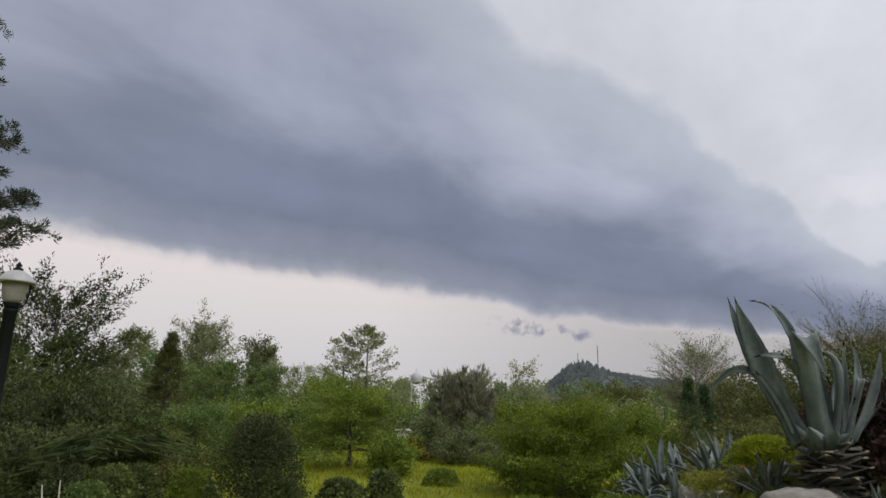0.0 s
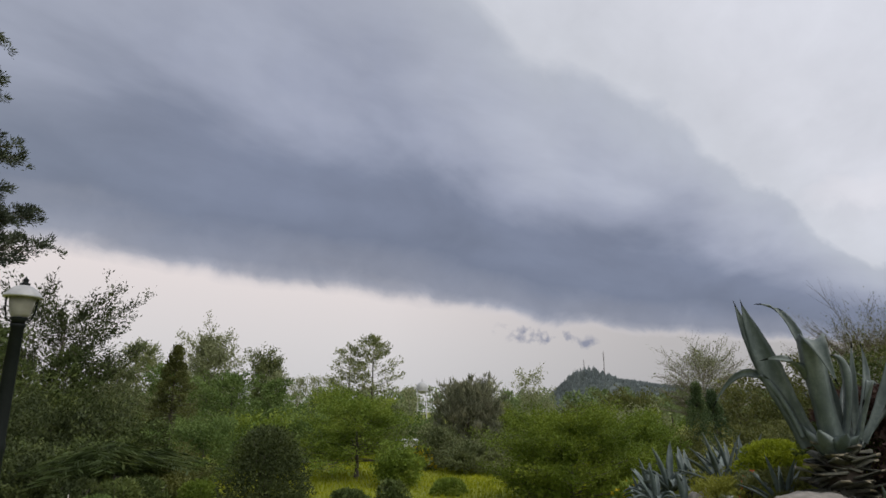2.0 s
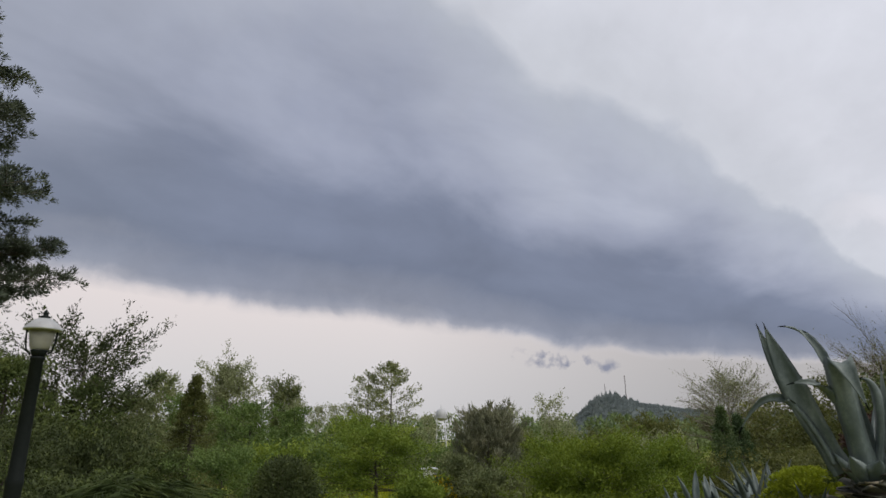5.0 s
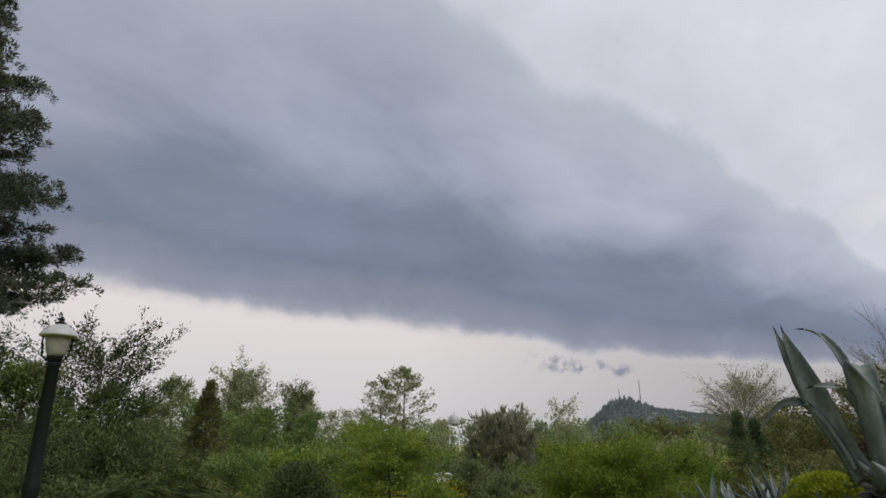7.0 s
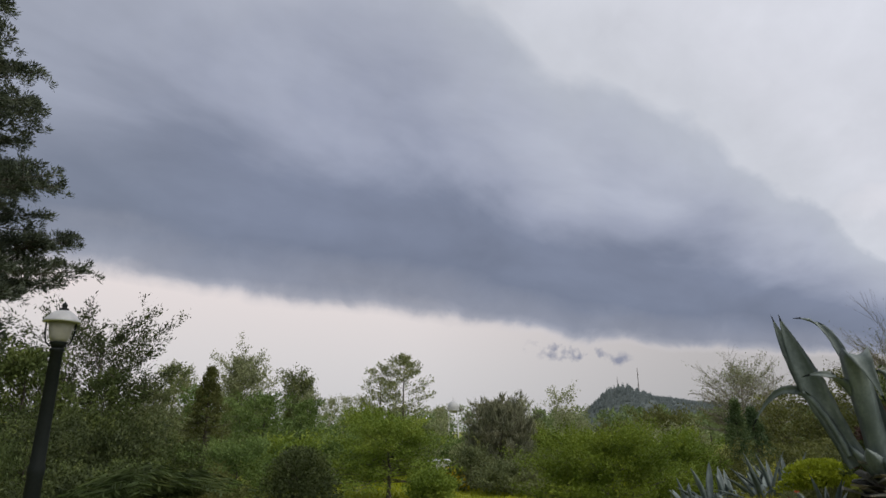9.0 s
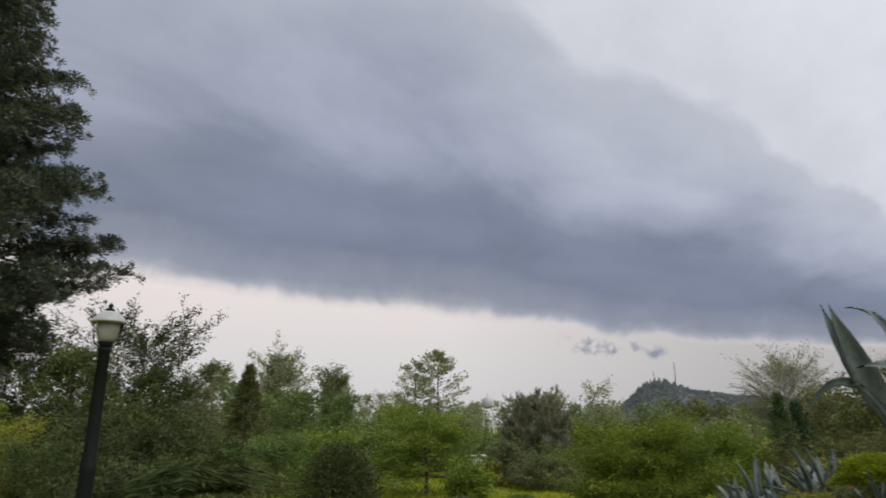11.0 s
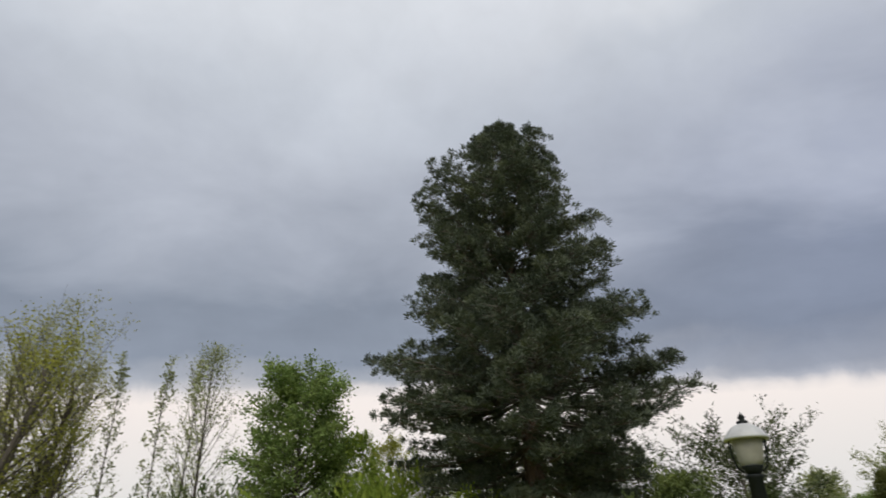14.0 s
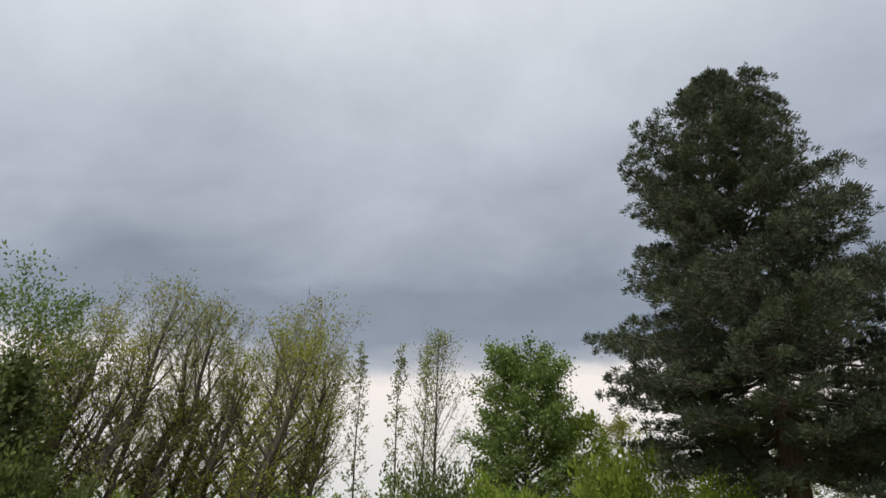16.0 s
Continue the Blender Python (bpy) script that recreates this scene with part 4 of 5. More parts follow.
for k in range(27):
    gx, gy = place(85.5 + 24 * (k + 0.5) / 27 + rngp.uniform(-0.4, 0.4), rngp.uniform(21.5, 29.0))
    g = copy_thing(GROVE[k * 3 % 4], pose(gx, gy, 0, 0, 0, rngp.uniform(-40, 40)))
    sc = rngp.uniform(0.72, 1.02)
    g.scale = (sc, sc, sc)
tree("broadleaf_tree", "fresh green tree with loose arching twigs", -21.5, -6.4, 9.0, 0.18, prof(4.6, FAN), "leafy", 55, limbs=60, start=0.15, up0=25, up1=60, twigs=11, per=18, length=0.12, width=0.06, spread=0.14, ragged=0.45, lobes=0.25, twig_len=0.5)
tree("ivy_tree", "dark ivy-covered tree trunk", -17.0, -4.9, 5.2, 0.22, prof(1.8, OVAL), "box", 56, limbs=60, start=0.03, up0=0, up1=40, twigs=7, per=16, length=0.14, width=0.1, spread=0.14)
for k, (az, d, hh, ww, mat) in enumerate(((64, 30, 7.0, 3.5, "fresh"), (57, 27, 5.5, 3.4, "pale"), (52, 30, 6.3, 3.6, "fresh"), (44, 28, 6.0, 3.2, "pale"), (40, 26, 5.4, 3.0, "deep"), (37, 20, 4.2, 2.6, "deep"), (60, 34, 7.6, 4.0, "olive"), (48, 34, 7.0, 4.0, "pale"))):
    gx, gy = place(az, d)
    tree("broadleaf_tree", "light green young tree behind the conifer" if mat != "deep" else "dark green bushy tree beyond the lamp", gx, gy, hh, 0.1, prof(ww), mat, 60 + k, limbs=44, start=0.12, up0=16, up1=60, twigs=9, per=24, length=0.11, width=0.055, spread=0.11, ragged=0.4, lobes=0.2)

# ---------------------------------------------------------------- shrubs
TONE = {"leafy": "mid-green", "deep": "dark green", "fresh": "fresh green", "lime": "bright lime-green", "grey": "grey-green", "olive": "olive-green", "moss": "brownish olive", "pale": "pale green", "box": "blackish green", "spruce": "blue-black"}
DOME = [(0.0, 0.75), (0.2, 1.0), (0.5, 0.95), (0.75, 0.7), (0.92, 0.42), (1.0, 0.15)]
LOW = [(0.0, 0.8), (0.25, 1.0), (0.55, 0.8), (0.8, 0.5), (1.0, 0.15)]
tree("shrub", "large rounded bright green shrub on the lawn", 2.3, 12.4, 1.85, 0.04, [(a, b * 1.6) for a, b in DOME], "lime", 70, limbs=110, start=0.01, up0=12, up1=58, twigs=12, per=42, length=0.05, width=0.026, spread=0.07, ragged=0.3, lobes=0.1, category="shrub")
tree("shrub", "yellowish green shrub behind the bright one", 4.9, 16.8, 1.8, 0.035, [(a, b * 1.25) for a, b in DOME], "fresh", 71, limbs=80, start=0.01, up0=12, up1=58, twigs=10, per=26, length=0.07, width=0.036, spread=0.06, ragged=0.4, lobes=0.25, category="shrub")
bush("shrub", "large dark green clipped round shrub", -2.8, 9.9, 1.42, 1.5, "box", 72, n=20000, length=0.055, width=0.02, deep=0.5, lumps=26)
bush("shrub", "small round light green shrub", -4.0, 10.4, 0.85, 0.62, "fresh", 73, n=5000, length=0.05, width=0.028)
for az, d, w, h, mat in ((28.5, 9.9, 0.8, 0.6, "leafy"), (31.5, 9.4, 0.9, 0.45, "lime"), (25.0, 10.5, 0.8, 0.75, "deep"), (27.0, 10.2, 0.9, 0.78, "deep"), (29.8, 10.2, 0.9, 0.8, "box")):
    bx, by = place(az, d)
    bush("shrub", TONE[mat] + " small round shrub before the palms", bx, by, w, h, mat, 140 + int(az), n=5500, length=0.05, width=0.026, group="round shrubs before the palms")
bush("shrub", "small conical green shrub", -0.97, 11.1, 0.62, 0.58, "deep", 74, n=4500, length=0.05, width=0.028)
bush("shrub", "small conical green shrub", -2.3, 9.8, 0.5, 0.52, "deep", 75, n=3500, length=0.05, width=0.028)
bush("shrub", "low rounded yellow-green shrub on the grass", 0.0, 13.6, 0.75, 0.36, "fresh", 76, n=3500, length=0.05, width=0.03)
bush("shrub", "low leafy dark green shrub", -1.65, 10.9, 0.8, 0.42, "deep", 77, n=4000, length=0.07, width=0.035)
bush("flowering_shrub", "dark shrub topped with yellow blossom", -0.95, 19.6, 0.9, 0.62, "deep", 78, n=3500, flowers="yellow", nflowers=260, flower_size=0.09, category="flowering shrub")
bush("flowering_shrub", "small shrub with yellow blossom beside the large one", 3.0, 10.6, 0.8, 0.6, "fresh", 79, n=3500, flowers="yellow", nflowers=120, flower_size=0.06, category="flowering shrub")
for k, (sx, sy, sw, sh) in enumerate(((0.75, 18.8, 2.4, 0.95), (-0.35, 20.2, 1.8, 1.3), (1.6, 20.5, 2.2, 1.1))):
    tree("shrub", "grey-green twiggy shrub below the pine", sx, sy, sh, 0.03, [(a, b * sw / 2) for a, b in LOW], "grey", 80 + k, limbs=60, start=0.02, up0=20, up1=65, twigs=9, per=14, length=0.1, width=0.035, spread=0.07, category="shrub", group="twiggy shrubs")
# dense bank of shrubs behind and below the lamp
MOUND = [(0.0, 0.55), (0.25, 1.0), (0.5, 0.98), (0.75, 0.78), (0.92, 0.5), (1.0, 0.2)]
SHRUBS = [(33, 12.5, 2.4, 1.2, "box"), (29, 13.5, 2.2, 1.2, "deep"), (24.5, 14, 2.2, 1.1, "moss"), (36, 15, 2.6, 2.2, "box"), (21, 17, 2.6, 1.6, "leafy"), (17, 20, 2.8, 1.7, "fresh"),
          (13, 23, 3.2, 1.8, "leafy"), (26, 18, 3.0, 1.8, "deep"), (31, 17, 3.0, 2.2, "box"), (9.5, 25, 3.4, 1.8, "fresh"), (6.8, 27, 3.2, 1.8, "grey"), (-3, 25, 3.0, 1.6, "moss"), (-7, 23, 3.0, 1.7, "fresh"),
          (-12, 24, 3.4, 1.9, "moss"), (-16, 27, 3.4, 2.0, "pale"), (-26, 22, 3.4, 1.8, "moss"), (-31, 18, 3.4, 1.9, "moss"), (-36, 16, 3.4, 2.0, "deep"), (-41, 14, 3.4, 2.0, "deep"), (-19.5, 19, 2.0, 1.4, "moss"),
          # farther rows: lighter leaf tones stand in for haze
          (37, 21, 3.2, 3.0, "box"), (33, 23, 3.4, 3.0, "deep"), (29, 25, 3.4, 2.2, "grey"), (25, 27, 3.4, 2.5, "grey"), (21, 29, 3.4, 2.9, "leafy"), (17.5, 31, 3.6, 2.9, "leafy"), (14, 33, 3.6, 2.3, "leafy"),
          (10.5, 34, 3.6, 2.5, "fresh"), (7, 35, 3.8, 2.3, "deep"), (6.0, 36, 3.8, 2.2, "grey"), (-1.6, 34, 3.4, 2.0, "moss"), (-4, 34, 3.8, 2.3, "moss"), (-8, 36, 3.8, 2.5, "pale"), (-12, 36, 4.0, 2.6, "moss"), (-16, 38, 4.0, 2.7, "moss"), (-24, 34, 4.0, 2.4, "grey"), (-29, 30, 4.0, 2.4, "moss"),
          (38.5, 13.5, 2.0, 1.9, "deep"), (41.5, 14.5, 2.2, 2.0, "olive"), (43.5, 18, 2.4, 2.4, "fresh"), (45.5, 24, 3.2, 3.6, "lime"), (49.5, 25, 3.4, 3.8, "lime"), (53, 20, 3.0, 3.0, "lime"), (56.5, 19, 3.0, 3.4, "lime"), (60, 21, 3.4, 4.2, "fresh"),
          (64, 20, 3.0, 3.9, "lime"), (69, 20, 3.2, 3.5, "fresh"), (74, 21, 3.4, 3.3, "deep"), (79, 21, 3.4, 3.3, "olive"), (84, 20, 3.4, 2.6, "fresh"), (89, 20, 3.4, 2.5, "olive"),
          (94, 19, 3.4, 2.6, "fresh"), (99, 18, 3.2, 2.9, "fresh"), (104, 17, 3.2, 3.9, "deep"), (109, 16, 3.4, 4.3, "deep"), (115, 16, 3.4, 4.3, "deep"), (58, 15, 2.4, 1.7, "olive"), (53, 15, 2.0, 1.3, "deep"), (3.0, 30, 3.4, 1.5, "leafy"), (1.0, 31, 3.0, 1.5, "moss"), (4.8, 29, 3.0, 1.7, "leafy")]
# lighter grey and mid-green here paint in the haze between
for k, (az, d, hh, ww, mat) in enumerate(((28.0, 27, 3.3, 3.0, "grey"), (31.5, 24, 3.7, 3.0, "deep"), (19.0, 27, 3.3, 3.2, "leafy"), (15.5, 31, 3.3, 3.0, "leafy"), (24.5, 30, 3.7, 3.4, "leafy"))):
    gx, gy = place(az, d)
    tree("broadleaf_tree", TONE[mat] + " young tree with loose layered twigs in the thicket", gx, gy, hh, 0.07, prof(ww, LAYER), mat, 150 + k, limbs=54, start=0.1, up0=8, up1=40, twigs=10, per=11, length=0.11, width=0.055, spread=0.07, drawn=0.5, ragged=0.5, lobes=0.3, group="young trees in the thicket")
for k, (az, d, hh, ww) in enumerate(((15.2, 52, 5.0, 2.4), (13.6, 50, 4.4, 2.0), (12.0, 54, 4.7, 2.2), (10.6, 49, 4.2, 2.0), (3.6, 56, 4.0, 2.2), (-3.8, 48, 4.2, 2.4))):
    gx, gy = place(az, d)
    tree("sapling", "thin pale young tree at the garden's far edge", gx, gy, hh, 0.05, prof(ww), "pale", 160 + k, limbs=34, start=0.2, up0=35, up1=66, twigs=8, per=6, length=0.14, width=0.07, spread=0.1, bark="twig", group="thin far young trees")
KINDS = {}
for k, (az, d, w, h, mat) in enumerate(SHRUBS):
    sx, sy = place(az, d)
    fine = d < 19
    made = KINDS.setdefault((mat, fine), [])
    h = h * (1 if fine or h < 1.75 else (0.82, 1.0, 1.22, 0.92, 1.1)[k % 5])
    if len(made) < 2:
        made.append((tree("shrub", TONE[mat] + " leafy shrub in the dense garden thicket", sx, sy, h, 0.035, prof(w, MOUND), mat, 100 + k, limbs=52, start=0.02, up0=8, up1=60, twigs=10, per=26 if fine else 13,
                          length=0.06 if fine else 0.105, width=0.03 if fine else 0.055, spread=0.06 if fine else 0.09, wobble=0.02, drawn=0.3, ragged=0.45, lobes=0.3, twig_len=0.32, group="garden thicket", category="shrub"), w, h))
    else:
        src, w0, h0 = made[k % 2]
        o = copy_thing(src, pose(sx, sy, 0, 0, 0, (k * 77) % 360))
        o.scale = (w / w0, w / w0, h / h0)
bush("flowering_shrub", "low shrub covered in white blossom", -10.2, 7.4, 1.15, 1.36, "deep", 82, n=4500, flowers="white", nflowers=800, flower_size=0.075, category="flowering shrub")


def palm(x, y, seed, n=34, L=1.15, stem=0.5, label="low palm-like clump of arching narrow fronds"):
    rng = np.random.default_rng(seed)
    ob = thing("palm_clump", x, y, 0, label, "palm")
    s = np.linspace(0, 1, 6)
    v, q, t = tubes([(np.column_stack([0.02 * np.sin(s * 5), 0 * s, s * (stem + 0.15)]), 0.09 - 0.02 * s)], 9)
    part_mesh("trunk", mesh_np("trunk", v, q, MAT["bark"], True, t), ob, "short shaggy brown trunk")
    for k in range(n):
        a, e = rng.uniform(0, 6.28), rng.uniform(0.85, 1.5)
        s = np.linspace(0, 1, 8)
        ln = L * rng.uniform(0.7, 1.15)
        out = np.array([math.cos(a), math.sin(a), 0])
        c = out * (math.cos(e) * ln * (s + 0.25 * s * s))[:, None] + np.array([0, 0, 1.0]) * (stem + 0.12 + math.sin(e) * ln * s - 0.62 * ln * s ** 2.2)[:, None]
        tv, tq, tt = tubes([(c, 0.008 * (1.1 - s))], 5)
        p = np.repeat(c[2:], 6, 0) + rng.normal(size=(36, 3)) * 0.02
        sd = np.cross(out, [0, 0, 1.0])
        al = out * 0.8 + sd * rng.choice([-1, 1], 36)[:, None] * 0.9 + np.array([0, 0, -0.25])
        v, q = blades(rng, p, al, 0.26, 0.024)
        part_mesh("frond", mesh_np("frond", np.concatenate([tv, v]), np.concatenate([tq, q + len(tv)]), MAT["palm"], False, tt), ob)


tree("shrub", "light green shrub beside the low tree", -1.2, 15.2, 0.85, 0.02, [(a, b * 0.6) for a, b in LOW], "fresh", 97, limbs=54, start=0.02, up0=20, up1=65, twigs=8, per=18, length=0.075, width=0.036, spread=0.07, drawn=0.3, category="shrub")
for k, (sx, sy, sh) in enumerate(((3.6, 9.4, 0.75), (4.4, 10.4, 1.0), (5.4, 11.5, 1.2), (6.6, 12.6, 1.3))):
    tree("shrub", "olive-green shrub behind the rock garden", sx, sy, sh, 0.02, [(a, b * 0.85) for a, b in LOW], "moss" if k % 2 else "olive", 120 + k, limbs=54, start=0.02, up0=20, up1=65, twigs=8, per=16, length=0.07, width=0.034, spread=0.07, drawn=0.3, category="shrub", group="shrubs behind the rock garden")
for az, d, sd in ((28.6, 10.7, 1), (25.2, 11.3, 2), (27.0, 12.2, 3)):
    palm(*place(az, d), sd)


# ---------------------------------------------------------------- rock garden with agaves
def agave_leaf(rng, p0, p1, p2, width, thick=0.03, channel=0.5, twist=0.0, side=None):
    """A thick pointed blade along a bent spine, hollow above, with a dark spine at the tip."""
    p0, p1, p2 = (np.array(p, float) for p in (p0, p1, p2))
    n = 15
    s = np.linspace(0, 1, n)[:, None]
    c = (1 - s) ** 2 * p0 + 2 * s * (1 - s) * p1 + s * s * p2
    tg = unit(np.gradient(c, axis=0))
    ref = np.array(side if side is not None else np.cross(p2 - p0, [0, 0, 1.0]) + 1e-4)
    sd = unit(ref - tg * (tg @ ref)[:, None])
    nm = np.cross(sd, tg)
    nm *= np.sign(nm[:, 2:3].mean() + 1e-6)
    q = s[:, 0]
    w = width * np.interp(q, [0, 0.1, 0.3, 0.5, 0.75, 0.93, 1.0], [0.9, 0.72, 0.86, 1.0, 0.66, 0.2, 0.01]) / 2
    w = w * (1 + 0.03 * np.sin(q * 41 + rng.uniform(0, 6)))
    th = thick * np.interp(q, [0, 0.5, 1], [1.5, 0.8, 0.12])
    prof_u = np.array([-1, -0.55, 0, 0.55, 1, 0.55, 0, -0.55])
    up_ = np.array([channel, 0.12, 0, 0.12, channel, 0.02, -0.12, 0.02])
    tk = np.array([0, 0, 0, 0, 0, -0.8, -1.0, -0.8])
    ring = c[:, None] + sd[:, None] * (w[:, None] * prof_u)[..., None] + nm[:, None] * (w[:, None] * up_ + th[:, None] * tk)[..., None]
    k = 8
    i, j = np.meshgrid(np.arange(n - 1), np.arange(k), indexing="ij")
    j2 = (j + 1) % k
    qd = np.stack([i * k + j, (i + 1) * k + j, (i + 1) * k + j2, i * k + j2], -1).reshape(-1, 4)
    return ring.reshape(-1, 3), qd


def add_leaf(ob, rng, *args, mat="agave", **kw):
    v, q = agave_leaf(rng, *args, **kw)
    me = mesh_np("leaf", v, q, MAT[mat], True)
    leaf = part_mesh("leaf", me, ob)
    if kw.get("thick", 0.03) >= 0.02:
        tip, back = np.array(args[2], float), np.array(args[1], float)
        d = unit(tip - back)
        tv, tq, tt = tubes([([tip - d * 0.035, tip, tip + d * 0.03], [0.009, 0.006, 0.0015])], 6)
        part_mesh("thorn", mesh_np("thorn", tv, tq, MAT["lamp_metal"], True, tt), leaf, "dark pointed thorn")
    return leaf


def big_agave():
    """Frame: r to the viewer's right, u up, d away."""
    x, y, z = 3.0, 5.0, 1.13
    ob = thing("agave", x, y, z, "huge blue-green agave with folded leaves on a scaly cut stem", "agave")
    rng = np.random.default_rng(4)
    R, Dp = np.array([0.866, -0.5, 0]), np.array([0.5, 0.866, 0])

    def w(r, u, d):
        return R * r + Dp * d + np.array([0, 0, u])

    # base, bend and tip of each leaf (r, u, d) and its width: the tall pair, the folded leaf and the arching ones, then the shorter leaves beyond
    front = [
        ((-0.17, 0.32, 0.00), (-0.44, 0.94, -0.01), (-0.56, 1.49, 0.03), 0.205),
        ((-0.22, 0.35, 0.08), (-0.50, 1.01, 0.07), (-0.62, 1.50, 0.10), 0.140),
        ((-0.09, 0.47, 0.20), (-0.09, 1.48, 0.30), (-0.45, 1.51, 0.32), 0.079),
        ((-0.03, 0.33, -0.06), (-0.17, 1.64, -0.13), (0.05, 0.78, -0.28), 0.215),
        ((-0.23, 0.38, -0.02), (-0.50, 1.25, -0.00), (-0.85, 0.63, -0.05), 0.078),
        ((-0.06, 0.48, 0.04), (-0.10, 1.07, -0.10), (-0.43, 0.98, -0.16), 0.102),]
    beyond = [
        ((0.05, 0.37, 0.06), (0.22, 1.04, 0.07), (0.03, 1.01, 0.04), 0.112),
        ((0.05, 0.38, 0.10), (0.02, 0.69, 0.12), (-0.02, 0.98, 0.14), 0.112),
        ((0.13, 0.39, 0.12), (0.16, 0.72, 0.16), (0.20, 1.11, 0.20), 0.093),
        ((0.12, 0.41, 0.20), (0.32, 0.72, 0.35), (0.28, 1.13, 0.50), 0.102),
        ((0.14, 0.38, -0.02), (0.36, 1.07, -0.04), (0.20, 0.63, -0.10), 0.084),
        ((0.17, 0.35, 0.10), (0.39, 0.69, 0.20), (0.45, 1.06, 0.30), 0.112),
        ((0.05, 0.32, 0.16), (0.12, 0.75, 0.40), (0.20, 0.98, 0.62), 0.15), ((0.14, 0.32, 0.12), (0.42, 0.7, 0.42), (0.70, 0.86, 0.62), 0.15)]
    for b, c, t, wd in front + beyond:
        flat = R if abs(t[0] - b[0]) < 0.3 else R * 0.8 + np.array([0, 0, 0.6 * np.sign(t[0] - b[0])])
        add_leaf(ob, rng, w(*b), w(*c), w(*t), wd * (0.66 if (b, c, t, wd) in beyond else 0.95), side=flat, thick=0.022)
    # short sheathing leaves round the foot of the crown
    for k in range(8):
        a = k * 2.39996 + 0.4
        out = np.array([math.cos(a), math.sin(a), 0])
        add_leaf(ob, rng, out * 0.05 + np.array([-0.03, 0, 0.25]), out * 0.15 + np.array([-0.03, 0, 0.34]), out * 0.20 + np.array([-0.03, 0, 0.39 + 0.08 * rng.random()]), 0.15, thick=0.018)
    # scaly stem of cut leaf bases
    bm = bmesh.new()
    bmesh.ops.create_uvsphere(bm, u_segments=20, v_segments=12, radius=0.15, matrix=Matrix.Translation((0, 0, 0.08)) @ Matrix.Diagonal((1, 1, 1.2, 1)))
    part("stem", bm, MAT["soil"], ob)
    for row in range(12):
        for k in range(16):
            if rng.random() < 0.06:
                continue
            a = (k + 0.5 * (row % 2)) * 2 * math.pi / 16 + rng.uniform(-0.2, 0.2)
            zz = -0.22 + row * 0.046 + rng.uniform(-0.05, 0.05)
            rad = 0.20 + 0.05 * math.sin((row + 1) * 0.30) - 0.010 * row
            out = np.array([math.cos(a), math.sin(a), 0])
            b0 = out * (rad - 0.14) + np.array([0, 0, zz - 0.03])
            t0 = out * (rad + rng.uniform(0.02, 0.17)) + np.array([rng.uniform(-0.03, 0.03), rng.uniform(-0.03, 0.03), zz + rng.uniform(-0.20, 0.10)])
            cut_scale(ob, rng, b0, t0, rng.uniform(0.07, 0.21))
    return ob


def cut_scale(ob, rng, a, b, wd):
    """A stub left where a leaf was sawn off: blunt and slanting."""
    d = unit(b - a)
    s = unit(np.cross(d, [0, 0, 1.0]))
    n = np.cross(s, d)
    v = []
    for p, k, th in ((a, 0.5, 0.010), (a * 0.5 + b * 0.5, 0.62, 0.009), (b + s * rng.uniform(-0.3, 0.3) * wd, rng.uniform(0.03, 0.34), 0.006)):
        for q, h in ((-1, 0.3), (0, 1.0), (1, 0.3), (1, -0.5), (0, -1.0), (-1, -0.5)):
            v.append(p + s * (q * wd * k) + n * th * h + rng.normal(size=3) * 0.007)
    qd = [[r * 6 + i, r * 6 + (i + 1) % 6, (r + 1) * 6 + (i + 1) % 6, (r + 1) * 6 + i] for r in range(2) for i in range(6)]
    qd += [[12, 13, 14, 17], [14, 15, 16, 17]]
    me = mesh_np("leaf_stub", np.array(v), np.array(qd), MAT["agave_cut"])
    me.materials.append(MAT["cut_face"])
    for f in list(me.polygons)[-2:]:
        f.material_index = 1
    part_mesh("leaf_stub", me, ob)


big_agave()


def small_agave(x, y, size, n, seed, label, droop=0.5):
    rng = np.random.default_rng(seed)
    ob = thing("agave", x, y, float(ground_z(x, y)), label, "agave", "smaller agaves")
    for k in range(n):
        a = k * 2.39996 + rng.uniform(-0.3, 0.3)
        f = k / n
        e = 0.25 + 1.15 * f + rng.uniform(-0.12, 0.12)
        ln = size * rng.uniform(0.8, 1.15)
        out = np.array([math.cos(a), math.sin(a), 0])
        b = out * 0.05 * size
        c = b + (out * math.cos(e) + np.array([0, 0, math.sin(e) + 0.2])) * ln * 0.6
        sag = rng.random() < droop and k < n * 0.8
        t = c + (out * (math.cos(e) + 0.1) + np.array([0, 0, (-0.8 if sag else math.sin(e) * 0.9)])) * ln * 0.45
        add_leaf(ob, rng, b, c, t, size * (0.19 if droop > 0.5 else 0.13), thick=0.02 * size, mat="agave_pale" if droop > 0.5 else "agave")
    return ob


for k, (sx, sy, ss) in enumerate(((2.45, 7.3, 0.55), (2.85, 7.7, 0.6), (2.3, 7.55, 0.5), (2.2, 7.0, 0.45), (2.95, 7.3, 0.5), (2.6, 8.2, 0.55), (2.35, 6.6, 0.42), (3.1, 8.1, 0.55), (2.75, 8.0, 0.5), (2.65, 7.4, 0.5), (2.3, 7.9, 0.5), (3.3, 7.7, 0.5))):
    small_agave(sx, sy, ss * 0.78, 13, k + 1, "grey-green agave with drooping leaf tips", 0.85)
for k, (sx, sy, ss) in enumerate(((2.8, 6.75, 0.5), (3.25, 7.2, 0.5), (3.0, 6.95, 0.42))):
    small_agave(sx, sy, ss, 14, k + 11, "upright grey-green agave among shrubs", 0.15)
small_agave(2.75, 5.45, 0.36, 14, 6, "small agave beside the stone", 0.2)
small_agave(3.05, 4.55, 0.34, 14, 7, "small agave beside the stone", 0.3)
